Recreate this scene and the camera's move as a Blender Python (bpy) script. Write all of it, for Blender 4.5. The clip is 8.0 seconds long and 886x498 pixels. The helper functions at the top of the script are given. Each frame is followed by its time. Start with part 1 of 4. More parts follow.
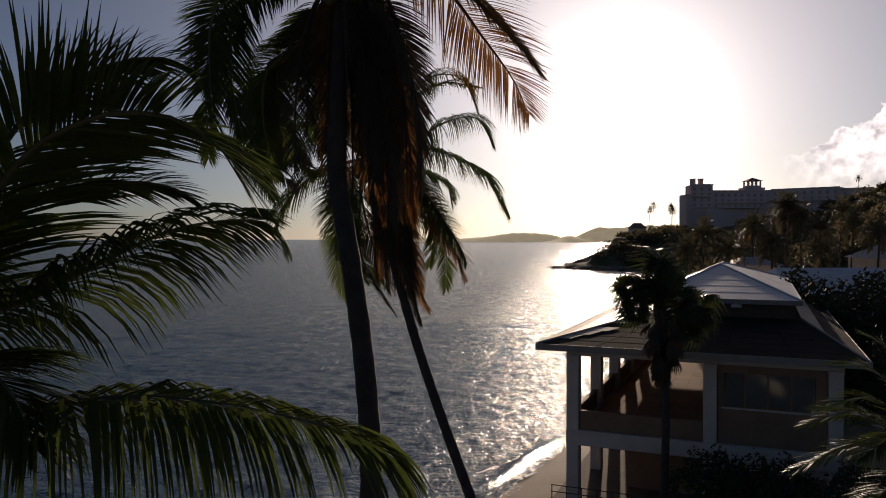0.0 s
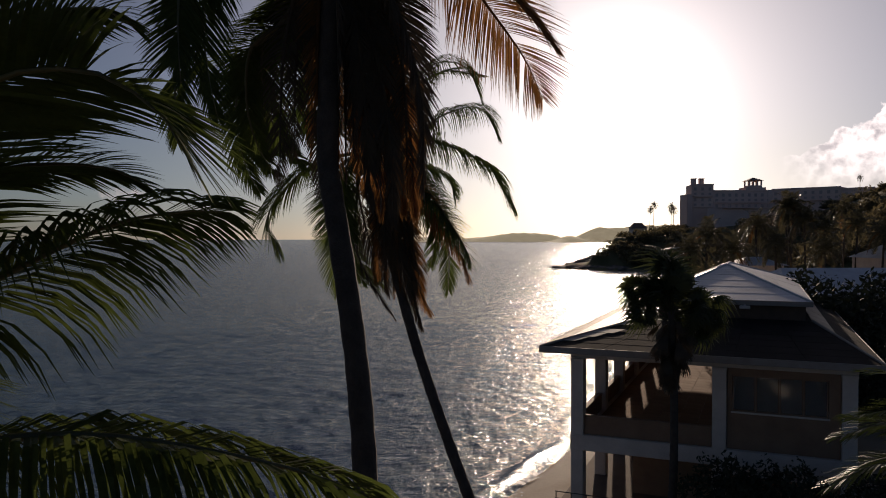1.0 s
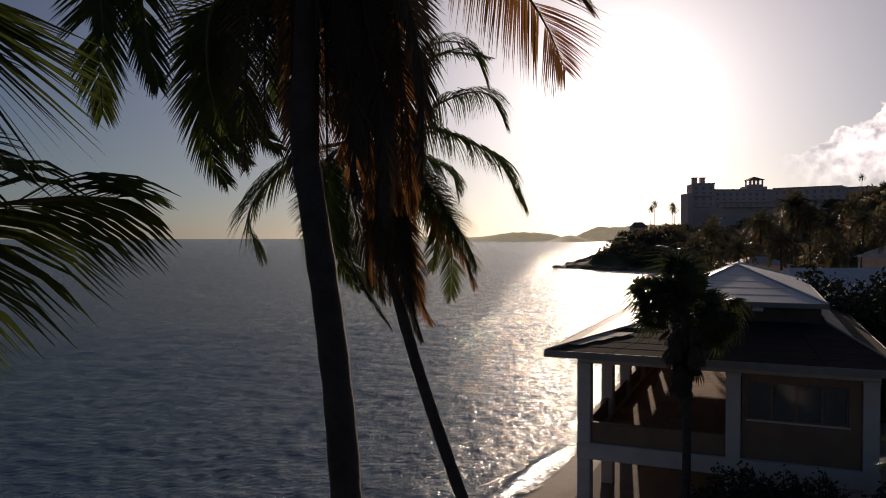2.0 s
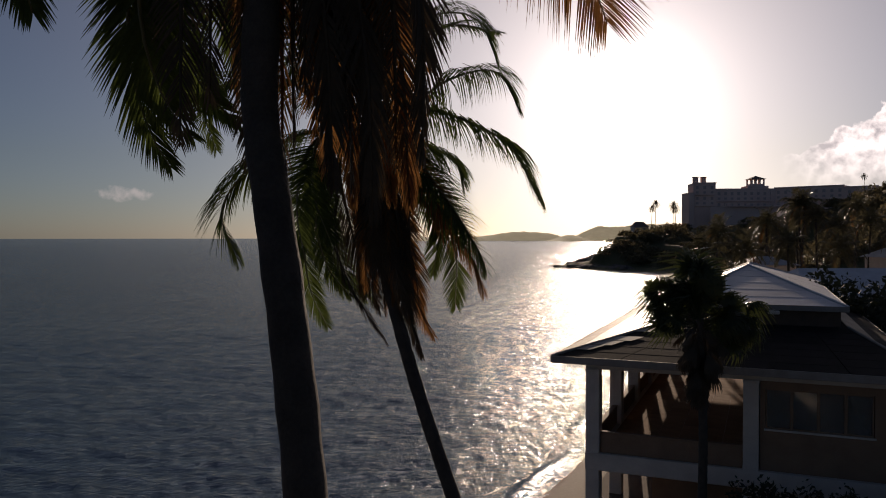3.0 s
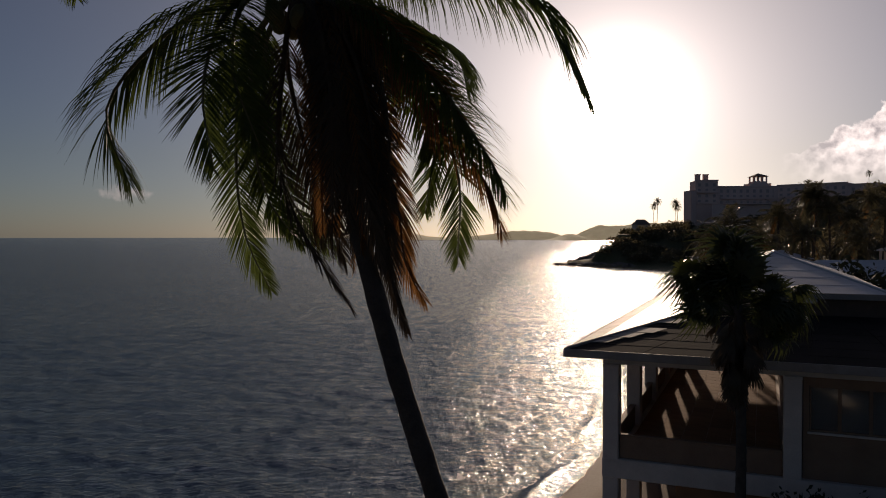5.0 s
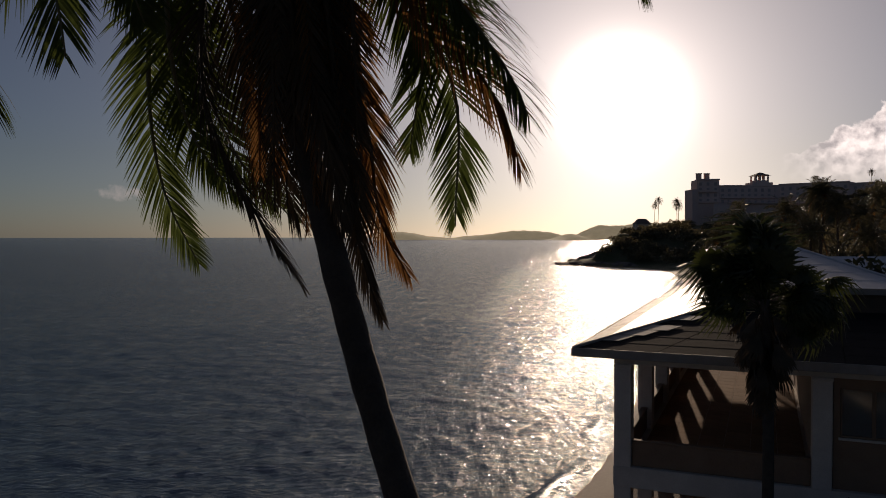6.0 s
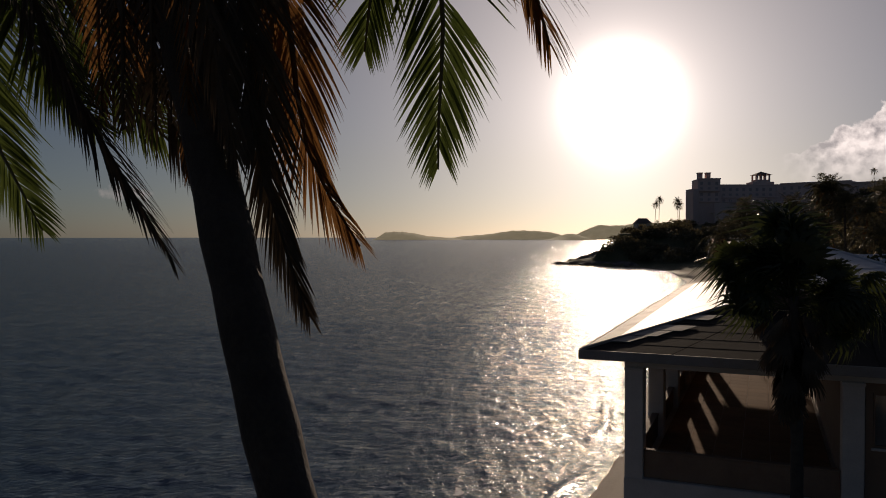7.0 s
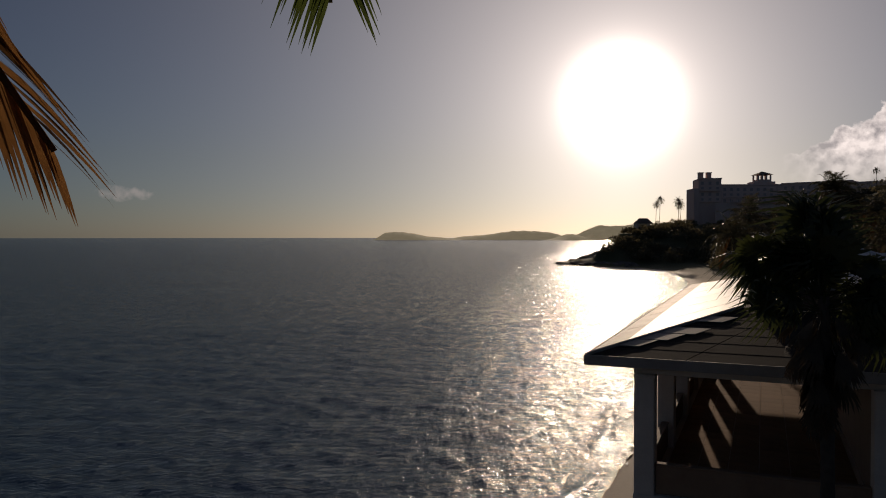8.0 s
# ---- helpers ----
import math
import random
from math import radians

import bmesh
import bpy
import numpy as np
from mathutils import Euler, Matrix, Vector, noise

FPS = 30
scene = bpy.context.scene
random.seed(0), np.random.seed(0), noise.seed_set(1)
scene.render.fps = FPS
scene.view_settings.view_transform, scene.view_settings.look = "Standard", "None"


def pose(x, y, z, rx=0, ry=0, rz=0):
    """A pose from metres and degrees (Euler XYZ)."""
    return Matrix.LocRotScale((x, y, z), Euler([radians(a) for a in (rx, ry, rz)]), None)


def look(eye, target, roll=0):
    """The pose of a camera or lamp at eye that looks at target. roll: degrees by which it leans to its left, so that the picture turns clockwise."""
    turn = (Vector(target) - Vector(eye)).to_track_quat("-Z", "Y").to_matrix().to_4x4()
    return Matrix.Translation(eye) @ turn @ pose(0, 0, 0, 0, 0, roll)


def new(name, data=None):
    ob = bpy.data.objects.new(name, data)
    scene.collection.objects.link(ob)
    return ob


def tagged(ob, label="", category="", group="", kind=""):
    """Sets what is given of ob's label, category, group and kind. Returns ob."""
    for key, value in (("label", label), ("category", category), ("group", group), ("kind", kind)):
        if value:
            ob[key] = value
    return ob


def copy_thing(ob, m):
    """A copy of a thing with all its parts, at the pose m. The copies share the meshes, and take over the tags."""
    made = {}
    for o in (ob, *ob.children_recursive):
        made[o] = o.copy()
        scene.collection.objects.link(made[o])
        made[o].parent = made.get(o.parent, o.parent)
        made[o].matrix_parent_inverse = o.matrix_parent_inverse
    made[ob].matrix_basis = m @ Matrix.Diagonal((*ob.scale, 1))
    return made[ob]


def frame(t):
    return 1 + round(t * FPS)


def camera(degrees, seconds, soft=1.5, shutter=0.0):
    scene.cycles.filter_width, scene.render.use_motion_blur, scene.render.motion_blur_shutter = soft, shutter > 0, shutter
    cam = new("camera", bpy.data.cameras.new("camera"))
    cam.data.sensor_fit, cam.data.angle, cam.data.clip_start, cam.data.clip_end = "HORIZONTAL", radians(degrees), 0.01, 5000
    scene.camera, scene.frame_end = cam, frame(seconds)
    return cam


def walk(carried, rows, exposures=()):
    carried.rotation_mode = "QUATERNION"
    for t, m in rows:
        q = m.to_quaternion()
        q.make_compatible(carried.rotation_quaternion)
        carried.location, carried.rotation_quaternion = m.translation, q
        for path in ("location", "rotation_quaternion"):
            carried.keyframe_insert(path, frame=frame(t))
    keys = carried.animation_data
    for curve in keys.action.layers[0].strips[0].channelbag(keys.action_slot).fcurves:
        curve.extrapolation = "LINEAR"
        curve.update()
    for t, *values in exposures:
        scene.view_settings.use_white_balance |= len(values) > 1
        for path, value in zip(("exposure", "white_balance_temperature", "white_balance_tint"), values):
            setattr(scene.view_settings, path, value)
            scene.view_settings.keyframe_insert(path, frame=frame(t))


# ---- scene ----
import itertools

cam = camera(61.0, 8.0, soft=1.0)
PATH = [
    (0, (-0.094, -0.965, 15.113), (-0.094, 1.035, 15.082), 0.0),
    (0.5, (-0.125, -0.466, 15.072), (-0.125, 1.534, 15.041), 0.0),
    (1, (-0.145, 0.095, 15.082), (-0.145, 2.095, 15.051), 0.0),
    (1.5, (-0.155, 0.835, 15.085), (-0.155, 2.835, 15.053), 0.0),
    (3, (-0.234, 3.481, 15.083), (-0.234, 5.481, 15.049), 0.0),
    (3.5, (-0.243, 4.353, 15.037), (-0.243, 6.353, 15.002), 0.0),
    (4, (-0.264, 5.232, 14.825), (-0.264, 7.232, 14.790), 0.0),
    (4.5, (-0.244, 6.184, 14.507), (-0.244, 8.184, 14.472), 0.0),
    (4.7, (-0.224, 6.623, 14.390), (-0.224, 8.623, 14.354), 0.0),
    (6, (-0.137, 9.566, 13.852), (-0.137, 11.566, 13.816), 0.0),
    (6.5, (-0.081, 10.656, 13.695), (-0.081, 12.656, 13.659), 0.0),
    (7, (-0.016, 11.699, 13.596), (-0.016, 13.699, 13.560), 0.0),
    (7.5, (0.091, 12.762, 13.543), (0.091, 14.762, 13.507), 0.0),
    (8, (0.199, 13.793, 13.426), (0.199, 15.793, 13.391), 0.0),
]
walk(cam, [(t, look(eye, aim, roll)) for t, eye, aim, roll in PATH], [(0, -0.72, 6500, 19), (3, -0.86, 6600, 20), (5, -1.04, 6720, 20), (8, -1.46, 6650, 17)])

# ---- sky, sun ----
SUN_AZ, SUN_EL = radians(13.25), radians(9.8)
SUN_DIR = Vector((math.sin(SUN_AZ) * math.cos(SUN_EL), math.cos(SUN_AZ) * math.cos(SUN_EL), math.sin(SUN_EL)))


def math_node(nt, op, a, b=None, c=None, clamp=False):
    n = nt.nodes.new("ShaderNodeMath")
    n.operation, n.use_clamp = op, clamp
    for i, v in enumerate((a, b, c)):
        if v is None:
            continue
        if isinstance(v, (int, float)):
            n.inputs[i].default_value = v
        else:
            nt.links.new(v, n.inputs[i])
    return n.outputs[0]


def vec_node(nt, op, a, b=None):
    n = nt.nodes.new("ShaderNodeVectorMath")
    n.operation = op
    for i, v in enumerate((a, b)):
        if v is None:
            continue
        if isinstance(v, (tuple, list, Vector)):
            n.inputs[i].default_value = tuple(v)
        else:
            nt.links.new(v, n.inputs[i])
    return n.outputs["Value"] if op == "DOT_PRODUCT" else n.outputs["Vector"]


def mix_node(nt, fac, a, b, mode="MIX"):
    n = nt.nodes.new("ShaderNodeMix")
    n.data_type, n.blend_type = "RGBA", mode
    for sock, v in ((n.inputs[0], fac), (n.inputs[6], a), (n.inputs[7], b)):
        if isinstance(v, (int, float)):
            sock.default_value = v
        elif isinstance(v, tuple):
            sock.default_value = (*v, 1) if len(v) == 3 else v
        else:
            nt.links.new(v, sock)
    return n.outputs[2]


def ramp_node(nt, fac, stops, interp="LINEAR"):
    n = nt.nodes.new("ShaderNodeValToRGB")
    n.color_ramp.interpolation = interp
    els = n.color_ramp.elements
    while len(els) < len(stops):
        els.new(0.5)
    for e, (p, col) in zip(els, stops):
        e.position = p
        e.color = (*col, 1) if isinstance(col, tuple) else (col, col, col, 1)
    nt.links.new(fac, n.inputs[0])
    return n.outputs[0]


def noise_node(nt, vec, scale, detail=4.0, rough=0.5, lac=2.0):
    n = nt.nodes.new("ShaderNodeTexNoise")
    n.inputs["Scale"].default_value, n.inputs["Detail"].default_value = scale, detail
    n.inputs["Roughness"].default_value, n.inputs["Lacunarity"].default_value = rough, lac
    nt.links.new(vec, n.inputs["Vector"])
    return n.outputs["Fac"]


world = bpy.data.worlds.new("sky")
scene.world = world
world.use_nodes = True
wt = world.node_tree
wt.nodes.clear()
w_dir = wt.nodes.new("ShaderNodeTexCoord").outputs["Generated"]
w_sky = wt.nodes.new("ShaderNodeTexSky")
w_sky.sky_type, w_sky.sun_disc = "NISHITA", False
w_sky.sun_elevation, w_sky.sun_rotation = SUN_EL, SUN_AZ
w_sky.air_density, w_sky.dust_density, w_sky.ozone_density, w_sky.altitude = 1.0, 0.4, 2.0, 0
SKY = 0.038
w_cos = vec_node(wt, "DOT_PRODUCT", w_dir, SUN_DIR)
# the bright aureole of hazy air round the low sun
w_ang = math_node(wt, "ARCCOSINE", math_node(wt, "MINIMUM", w_cos, 0.99999))
w_glow = math_node(wt, "MULTIPLY", math_node(wt, "POWER", 2.718, math_node(wt, "MULTIPLY", math_node(wt, "MULTIPLY", w_ang, w_ang), -1 / (0.044 ** 2))), 16.0)
w_halo = math_node(wt, "MULTIPLY", math_node(wt, "POWER", 2.718, math_node(wt, "MULTIPLY", w_ang, -1 / 0.21)), 2.3)
w_mid = math_node(wt, "MULTIPLY", math_node(wt, "POWER", 2.718, math_node(wt, "MULTIPLY", math_node(wt, "MULTIPLY", w_ang, w_ang), -1 / (0.1 ** 2))), 0.8)
w_add = math_node(wt, "ADD", math_node(wt, "ADD", w_glow, w_mid), w_halo)
w_tint = wt.nodes.new("ShaderNodeVectorMath")
w_tint.operation = "SCALE"
w_tint.inputs[0].default_value = (1.0, 0.885, 0.76)
wt.links.new(w_add, w_tint.inputs["Scale"])
w_pale = wt.nodes.new("ShaderNodeHueSaturation")
w_pale.inputs["Saturation"].default_value = 0.95
wt.links.new(w_sky.outputs[0], w_pale.inputs["Color"])
w_base = vec_node(wt, "MULTIPLY", w_pale.outputs[0], (SKY * 0.87, SKY * 1.02, SKY * 1.3))
# sea haze pales the lowest air
w_alt = wt.nodes.new("ShaderNodeSeparateXYZ")
wt.links.new(w_dir, w_alt.inputs[0])
w_base = vec_node(wt, "MULTIPLY", w_base, ramp_node(wt, w_alt.outputs[2], [(0.0, (1.16, 1.3, 1.58)), (0.1, (1.17, 1.18, 1.22)), (0.3, (1.13, 1.1, 1.12))]))
w_col = vec_node(wt, "ADD", w_base, w_tint.outputs[0])
# cumulus far off over the headland, and a small cloud low over the open sea
w_sep = wt.nodes.new("ShaderNodeSeparateXYZ")
wt.links.new(w_dir, w_sep.inputs[0])
w_ahead = math_node(wt, "MAXIMUM", w_sep.outputs[1], 0.05)
w_u, w_v = math_node(wt, "DIVIDE", w_sep.outputs[0], w_ahead), math_node(wt, "DIVIDE", w_sep.outputs[2], w_ahead)
w_n1 = noise_node(wt, w_dir, 26, 8, 0.62)
w_n2 = noise_node(wt, w_dir, 70, 5, 0.6)
w_edge = math_node(wt, "SUBTRACT", math_node(wt, "MULTIPLY_ADD", w_u, 0.72, -0.222), w_v)
w_n3 = noise_node(wt, w_dir, 13, 3, 0.5)
w_edge = math_node(wt, "MULTIPLY_ADD", math_node(wt, "ADD", w_n3, -0.5), 0.16, w_edge)
w_edge = math_node(wt, "MULTIPLY_ADD", math_node(wt, "ADD", w_n1, -0.5), 0.075, w_edge)
w_low = math_node(wt, "MULTIPLY", math_node(wt, "ADD", w_v, -0.05), 14.0, clamp=True)
w_cf = math_node(wt, "MULTIPLY", math_node(wt, "MULTIPLY", w_edge, 150.0, clamp=True), w_low)
w_cf = math_node(wt, "MULTIPLY", w_cf, math_node(wt, "MULTIPLY", math_node(wt, "ADD", w_u, -0.44), 12.0, clamp=True))
w_cf = math_node(wt, "MULTIPLY", w_cf, math_node(wt, "MULTIPLY", math_node(wt, "ADD", w_sep.outputs[1], -0.55), 5.0, clamp=True))
w_lit = ramp_node(wt, math_node(wt, "MULTIPLY_ADD", math_node(wt, "ADD", w_n2, -0.5), 1.7, math_node(wt, "MULTIPLY_ADD", math_node(wt, "ABSOLUTE", math_node(wt, "SINE", math_node(wt, "MULTIPLY", w_edge, 70.0))), -0.35, 0.75)), [(0.15, (0.95, 0.88, 0.87)), (0.8, (2.8, 2.55, 2.35))])
w_out = mix_node(wt, math_node(wt, "MULTIPLY", w_cf, 0.88), w_col, w_lit)
w_du = math_node(wt, "MULTIPLY", math_node(wt, "ADD", w_u, 0.424), 23.0)
w_dv = math_node(wt, "MULTIPLY", math_node(wt, "ADD", w_v, -0.056), 85.0)
w_rad = math_node(wt, "ADD", math_node(wt, "MULTIPLY", w_du, w_du), math_node(wt, "MULTIPLY", w_dv, w_dv))
w_small = math_node(wt, "MULTIPLY_ADD", math_node(wt, "ADD", w_n2, -0.5), 3.0, math_node(wt, "SUBTRACT", 0.75, w_rad), clamp=True)
w_out = mix_node(wt, math_node(wt, "MULTIPLY", w_small, 0.55), w_out, (0.95, 0.86, 0.8))
w_bg = wt.nodes.new("ShaderNodeBackground")
wt.links.new(w_out, w_bg.inputs[0])
w_bg.inputs[1].default_value = 1.0
wt.links.new(w_bg.outputs[0], wt.nodes.new("ShaderNodeOutputWorld").inputs[0])

sun = new("sun", bpy.data.lights.new("sun", "SUN"))
sun.data.energy, sun.data.angle, sun.data.color = 4.8, radians(0.53), (1.0, 0.82, 0.6)
sun.matrix_world = look(SUN_DIR * 200, (0, 0, 0))


# ---- materials ----
def material(name, dark, light, rough=0.7, scale=3.0, fine=40.0, bump=0.02, metal=0.0, spec=0.5, per_piece=0.0, see_through=0.0):
    """Two colours mixed by a coarse and a fine noise at real size, with fine relief."""
    m = bpy.data.materials.new(name)
    m.use_nodes = True
    nt = m.node_tree
    bsdf = nt.nodes["Principled BSDF"]
    pos = nt.nodes.new("ShaderNodeTexCoord").outputs["Object"]
    a, b = noise_node(nt, pos, scale, 5, 0.6), noise_node(nt, pos, fine, 3, 0.6)
    fac = math_node(nt, "MULTIPLY_ADD", b, 0.45, math_node(nt, "MULTIPLY", a, 0.75))
    fac = math_node(nt, "MULTIPLY_ADD", fac, 2.0, -0.75, clamp=True)
    if per_piece:
        rnd = nt.nodes.new("ShaderNodeObjectInfo").outputs["Random"]
        fac = math_node(nt, "MULTIPLY_ADD", rnd, per_piece, math_node(nt, "ADD", fac, -per_piece / 2), clamp=True)
    nt.links.new(mix_node(nt, fac, dark, light), bsdf.inputs["Base Color"])
    nt.links.new(math_node(nt, "MULTIPLY_ADD", b, 0.25, rough - 0.12, clamp=True), bsdf.inputs["Roughness"])
    bsdf.inputs["Metallic"].default_value = metal
    bsdf.inputs["Specular IOR Level"].default_value = spec
    if bump:
        bn = nt.nodes.new("ShaderNodeBump")
        bn.inputs["Distance"].default_value, bn.inputs["Strength"].default_value = bump, 0.6
        nt.links.new(math_node(nt, "ADD", a, b), bn.inputs["Height"])
        nt.links.new(bn.outputs[0], bsdf.inputs["Normal"])
    if see_through:
        tr = nt.nodes.new("ShaderNodeBsdfTranslucent")
        nt.links.new(mix_node(nt, fac, dark, light), tr.inputs[0])
        mx = nt.nodes.new("ShaderNodeMixShader")
        mx.inputs[0].default_value = see_through
        nt.links.new(bsdf.outputs[0], mx.inputs[1])
        nt.links.new(tr.outputs[0], mx.inputs[2])
        nt.links.new(mx.outputs[0], nt.nodes["Material Output"].inputs[0])
    return m


M_LEAF = material("palm_leaf", (0.036, 0.054, 0.012), (0.11, 0.14, 0.032), 0.55, 1.5, 30, 0.003, spec=0.25, see_through=0.5)
M_DEAD = material("dead_palm_leaf", (0.1, 0.044, 0.014), (0.27, 0.13, 0.042), 0.7, 2, 30, 0.003, see_through=0.62)
M_THATCH = material("dry_fan_leaf", (0.03, 0.022, 0.014), (0.09, 0.065, 0.04), 0.8, 2, 30, 0.003, see_through=0.15)
M_FAN = material("fan_palm_leaf", (0.022, 0.03, 0.01), (0.07, 0.08, 0.024), 0.45, 1.5, 30, 0.003, see_through=0.4)
M_GLOSSY = material("glossy_palm_leaf", (0.045, 0.062, 0.014), (0.1, 0.125, 0.032), 0.45, 1.5, 30, 0.003, spec=0.28, see_through=0.4)
M_RACHIS = material("palm_rachis", (0.06, 0.06, 0.02), (0.14, 0.12, 0.05), 0.5, 3, 50, 0.004)
M_BARK = material("palm_bark", (0.025, 0.021, 0.018), (0.085, 0.07, 0.057), 0.9, 4, 45, 0.02)
M_HUSK = material("coconut_husk", (0.06, 0.05, 0.015), (0.13, 0.11, 0.03), 0.55, 4, 30, 0.01)
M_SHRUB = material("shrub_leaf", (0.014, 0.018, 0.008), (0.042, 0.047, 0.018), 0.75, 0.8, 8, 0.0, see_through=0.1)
# hillside and far palm leaves paler than the shrubs: haze put into colour
M_BUSH = material("hillside_leaf", (0.09, 0.075, 0.04), (0.2, 0.165, 0.085), 0.5, 0.2, 2, 0.0, see_through=0.5)
M_FARPALM = material("far_palm_leaf", (0.06, 0.055, 0.03), (0.14, 0.12, 0.06), 0.45, 1.0, 8, 0.0, see_through=0.4)
M_PAINT = material("white_masonry_paint", (0.47, 0.4, 0.345), (0.68, 0.59, 0.51), 0.75, 1.1, 24, 0.004)
M_TAN = material("tan_masonry_paint", (0.2, 0.115, 0.07), (0.3, 0.185, 0.115), 0.8, 1.0, 24, 0.004)
M_TRIM = material("grey_timber_fascia", (0.2, 0.17, 0.15), (0.34, 0.3, 0.27), 0.7, 1.5, 30, 0.004)
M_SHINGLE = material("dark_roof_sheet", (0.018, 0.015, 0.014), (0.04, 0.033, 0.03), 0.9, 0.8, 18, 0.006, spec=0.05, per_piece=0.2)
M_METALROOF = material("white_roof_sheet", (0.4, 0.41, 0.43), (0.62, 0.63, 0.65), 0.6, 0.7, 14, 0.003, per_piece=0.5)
M_RUST_SUNLIT = material("rusty_and_sunlit_sheet", (0.2, 0.13, 0.08), (0.4, 0.29, 0.19), 0.7, 0.9, 14, 0.004, per_piece=0.4)
M_PLANK = material("deck_tile", (0.21, 0.115, 0.058), (0.38, 0.225, 0.125), 0.9, 1.4, 30, 0.003, spec=0.1, per_piece=0.5)
M_TERRACE = material("terrace_screed", (0.09, 0.06, 0.04), (0.18, 0.125, 0.085), 0.9, 0.7, 20, 0.006)
M_WOOD = material("dark_timber", (0.05, 0.03, 0.02), (0.12, 0.07, 0.045), 0.6, 2, 30, 0.004)
M_IRON = material("painted_iron", (0.03, 0.03, 0.03), (0.07, 0.065, 0.06), 0.5, 5, 60, 0.002)
M_HOTEL = material("hotel_stucco", (0.72, 0.5, 0.43), (0.86, 0.66, 0.58), 0.85, 0.06, 1.5, 0.0)
# hotel windows, close to the stucco in tone
M_PALEWINDOW = material("pale_window", (0.42, 0.32, 0.29), (0.54, 0.42, 0.38), 0.6, 0.3, 3, 0.0)
M_HOTELROOF = material("hotel_roof", (0.2, 0.13, 0.1), (0.3, 0.2, 0.15), 0.8, 0.1, 2, 0.0)
M_ROCK = material("shore_rock", (0.05, 0.045, 0.04), (0.14, 0.12, 0.1), 0.85, 0.3, 3, 0.1)


def glass_material():
    m = bpy.data.materials.new("window_glass")
    m.use_nodes = True
    b = m.node_tree.nodes["Principled BSDF"]
    b.inputs["Base Color"].default_value = (0.75, 0.74, 0.7, 1)
    b.inputs["Roughness"].default_value = 0.2
    b.inputs["Transmission Weight"].default_value = 0.9
    b.inputs["IOR"].default_value = 1.2
    return m


M_GLASS = glass_material()


def sea_material():
    m = bpy.data.materials.new("sea_water")
    m.use_nodes = True
    nt = m.node_tree
    b = nt.nodes["Principled BSDF"]
    pos = nt.nodes.new("ShaderNodeTexCoord").outputs["Object"]
    patch = noise_node(nt, vec_node(nt, "MULTIPLY", pos, (0.012, 0.02, 1)), 1.0, 3, 0.5)
    chop = noise_node(nt, vec_node(nt, "MULTIPLY", pos, (1.25, 2.5, 1)), 1.0, 4, 0.6)
    ripple = noise_node(nt, vec_node(nt, "MULTIPLY", pos, (4.0, 7.0, 1)), 1.0, 3, 0.6)
    streak = noise_node(nt, vec_node(nt, "MULTIPLY", pos, (0.42, 0.15, 1)), 1.0, 6, 0.7)
    swell = noise_node(nt, vec_node(nt, "MULTIPLY", pos, (0.16, 0.34, 1)), 1.0, 2, 0.5)
    roll = noise_node(nt, vec_node(nt, "MULTIPLY", pos, (0.95, 0.26, 1)), 1.0, 3, 0.6)
    hgt = math_node(nt, "MULTIPLY_ADD", chop, 0.24, math_node(nt, "MULTIPLY_ADD", math_node(nt, "MULTIPLY_ADD", roll, 0.6, swell), 0.5, math_node(nt, "MULTIPLY", ripple, 0.1)))
    bn = nt.nodes.new("ShaderNodeBump")
    bn.inputs["Distance"].default_value, bn.inputs["Strength"].default_value = 1.0, 0.8
    nt.links.new(hgt, bn.inputs["Height"])
    body, gloss, fres, mx = (nt.nodes.new(k) for k in ("ShaderNodeBsdfDiffuse", "ShaderNodeBsdfGlossy", "ShaderNodeFresnel", "ShaderNodeMixShader"))
    nt.links.new(mix_node(nt, patch, (0.038, 0.073, 0.12), (0.06, 0.112, 0.168)), body.inputs[0])
    gloss.inputs["Roughness"].default_value = 0.12
    fres.inputs["IOR"].default_value = 1.333
    for n in (body, gloss, fres):
        nt.links.new(bn.outputs[0], n.inputs["Normal"])
    # wave slopes keep the far sea from mirroring the sky fully
    nt.links.new(math_node(nt, "MULTIPLY", math_node(nt, "MINIMUM", fres.outputs[0], 0.62), math_node(nt, "MULTIPLY", math_node(nt, "MULTIPLY_ADD", streak, 1.3, 0.32), math_node(nt, "MULTIPLY_ADD", roll, 1.1, 0.42))), mx.inputs[0])
    nt.links.new(body.outputs[0], mx.inputs[1])
    nt.links.new(gloss.outputs[0], mx.inputs[2])
    nt.links.new(mx.outputs[0], nt.nodes["Material Output"].inputs[0])
    return m


M_SEA = sea_material()


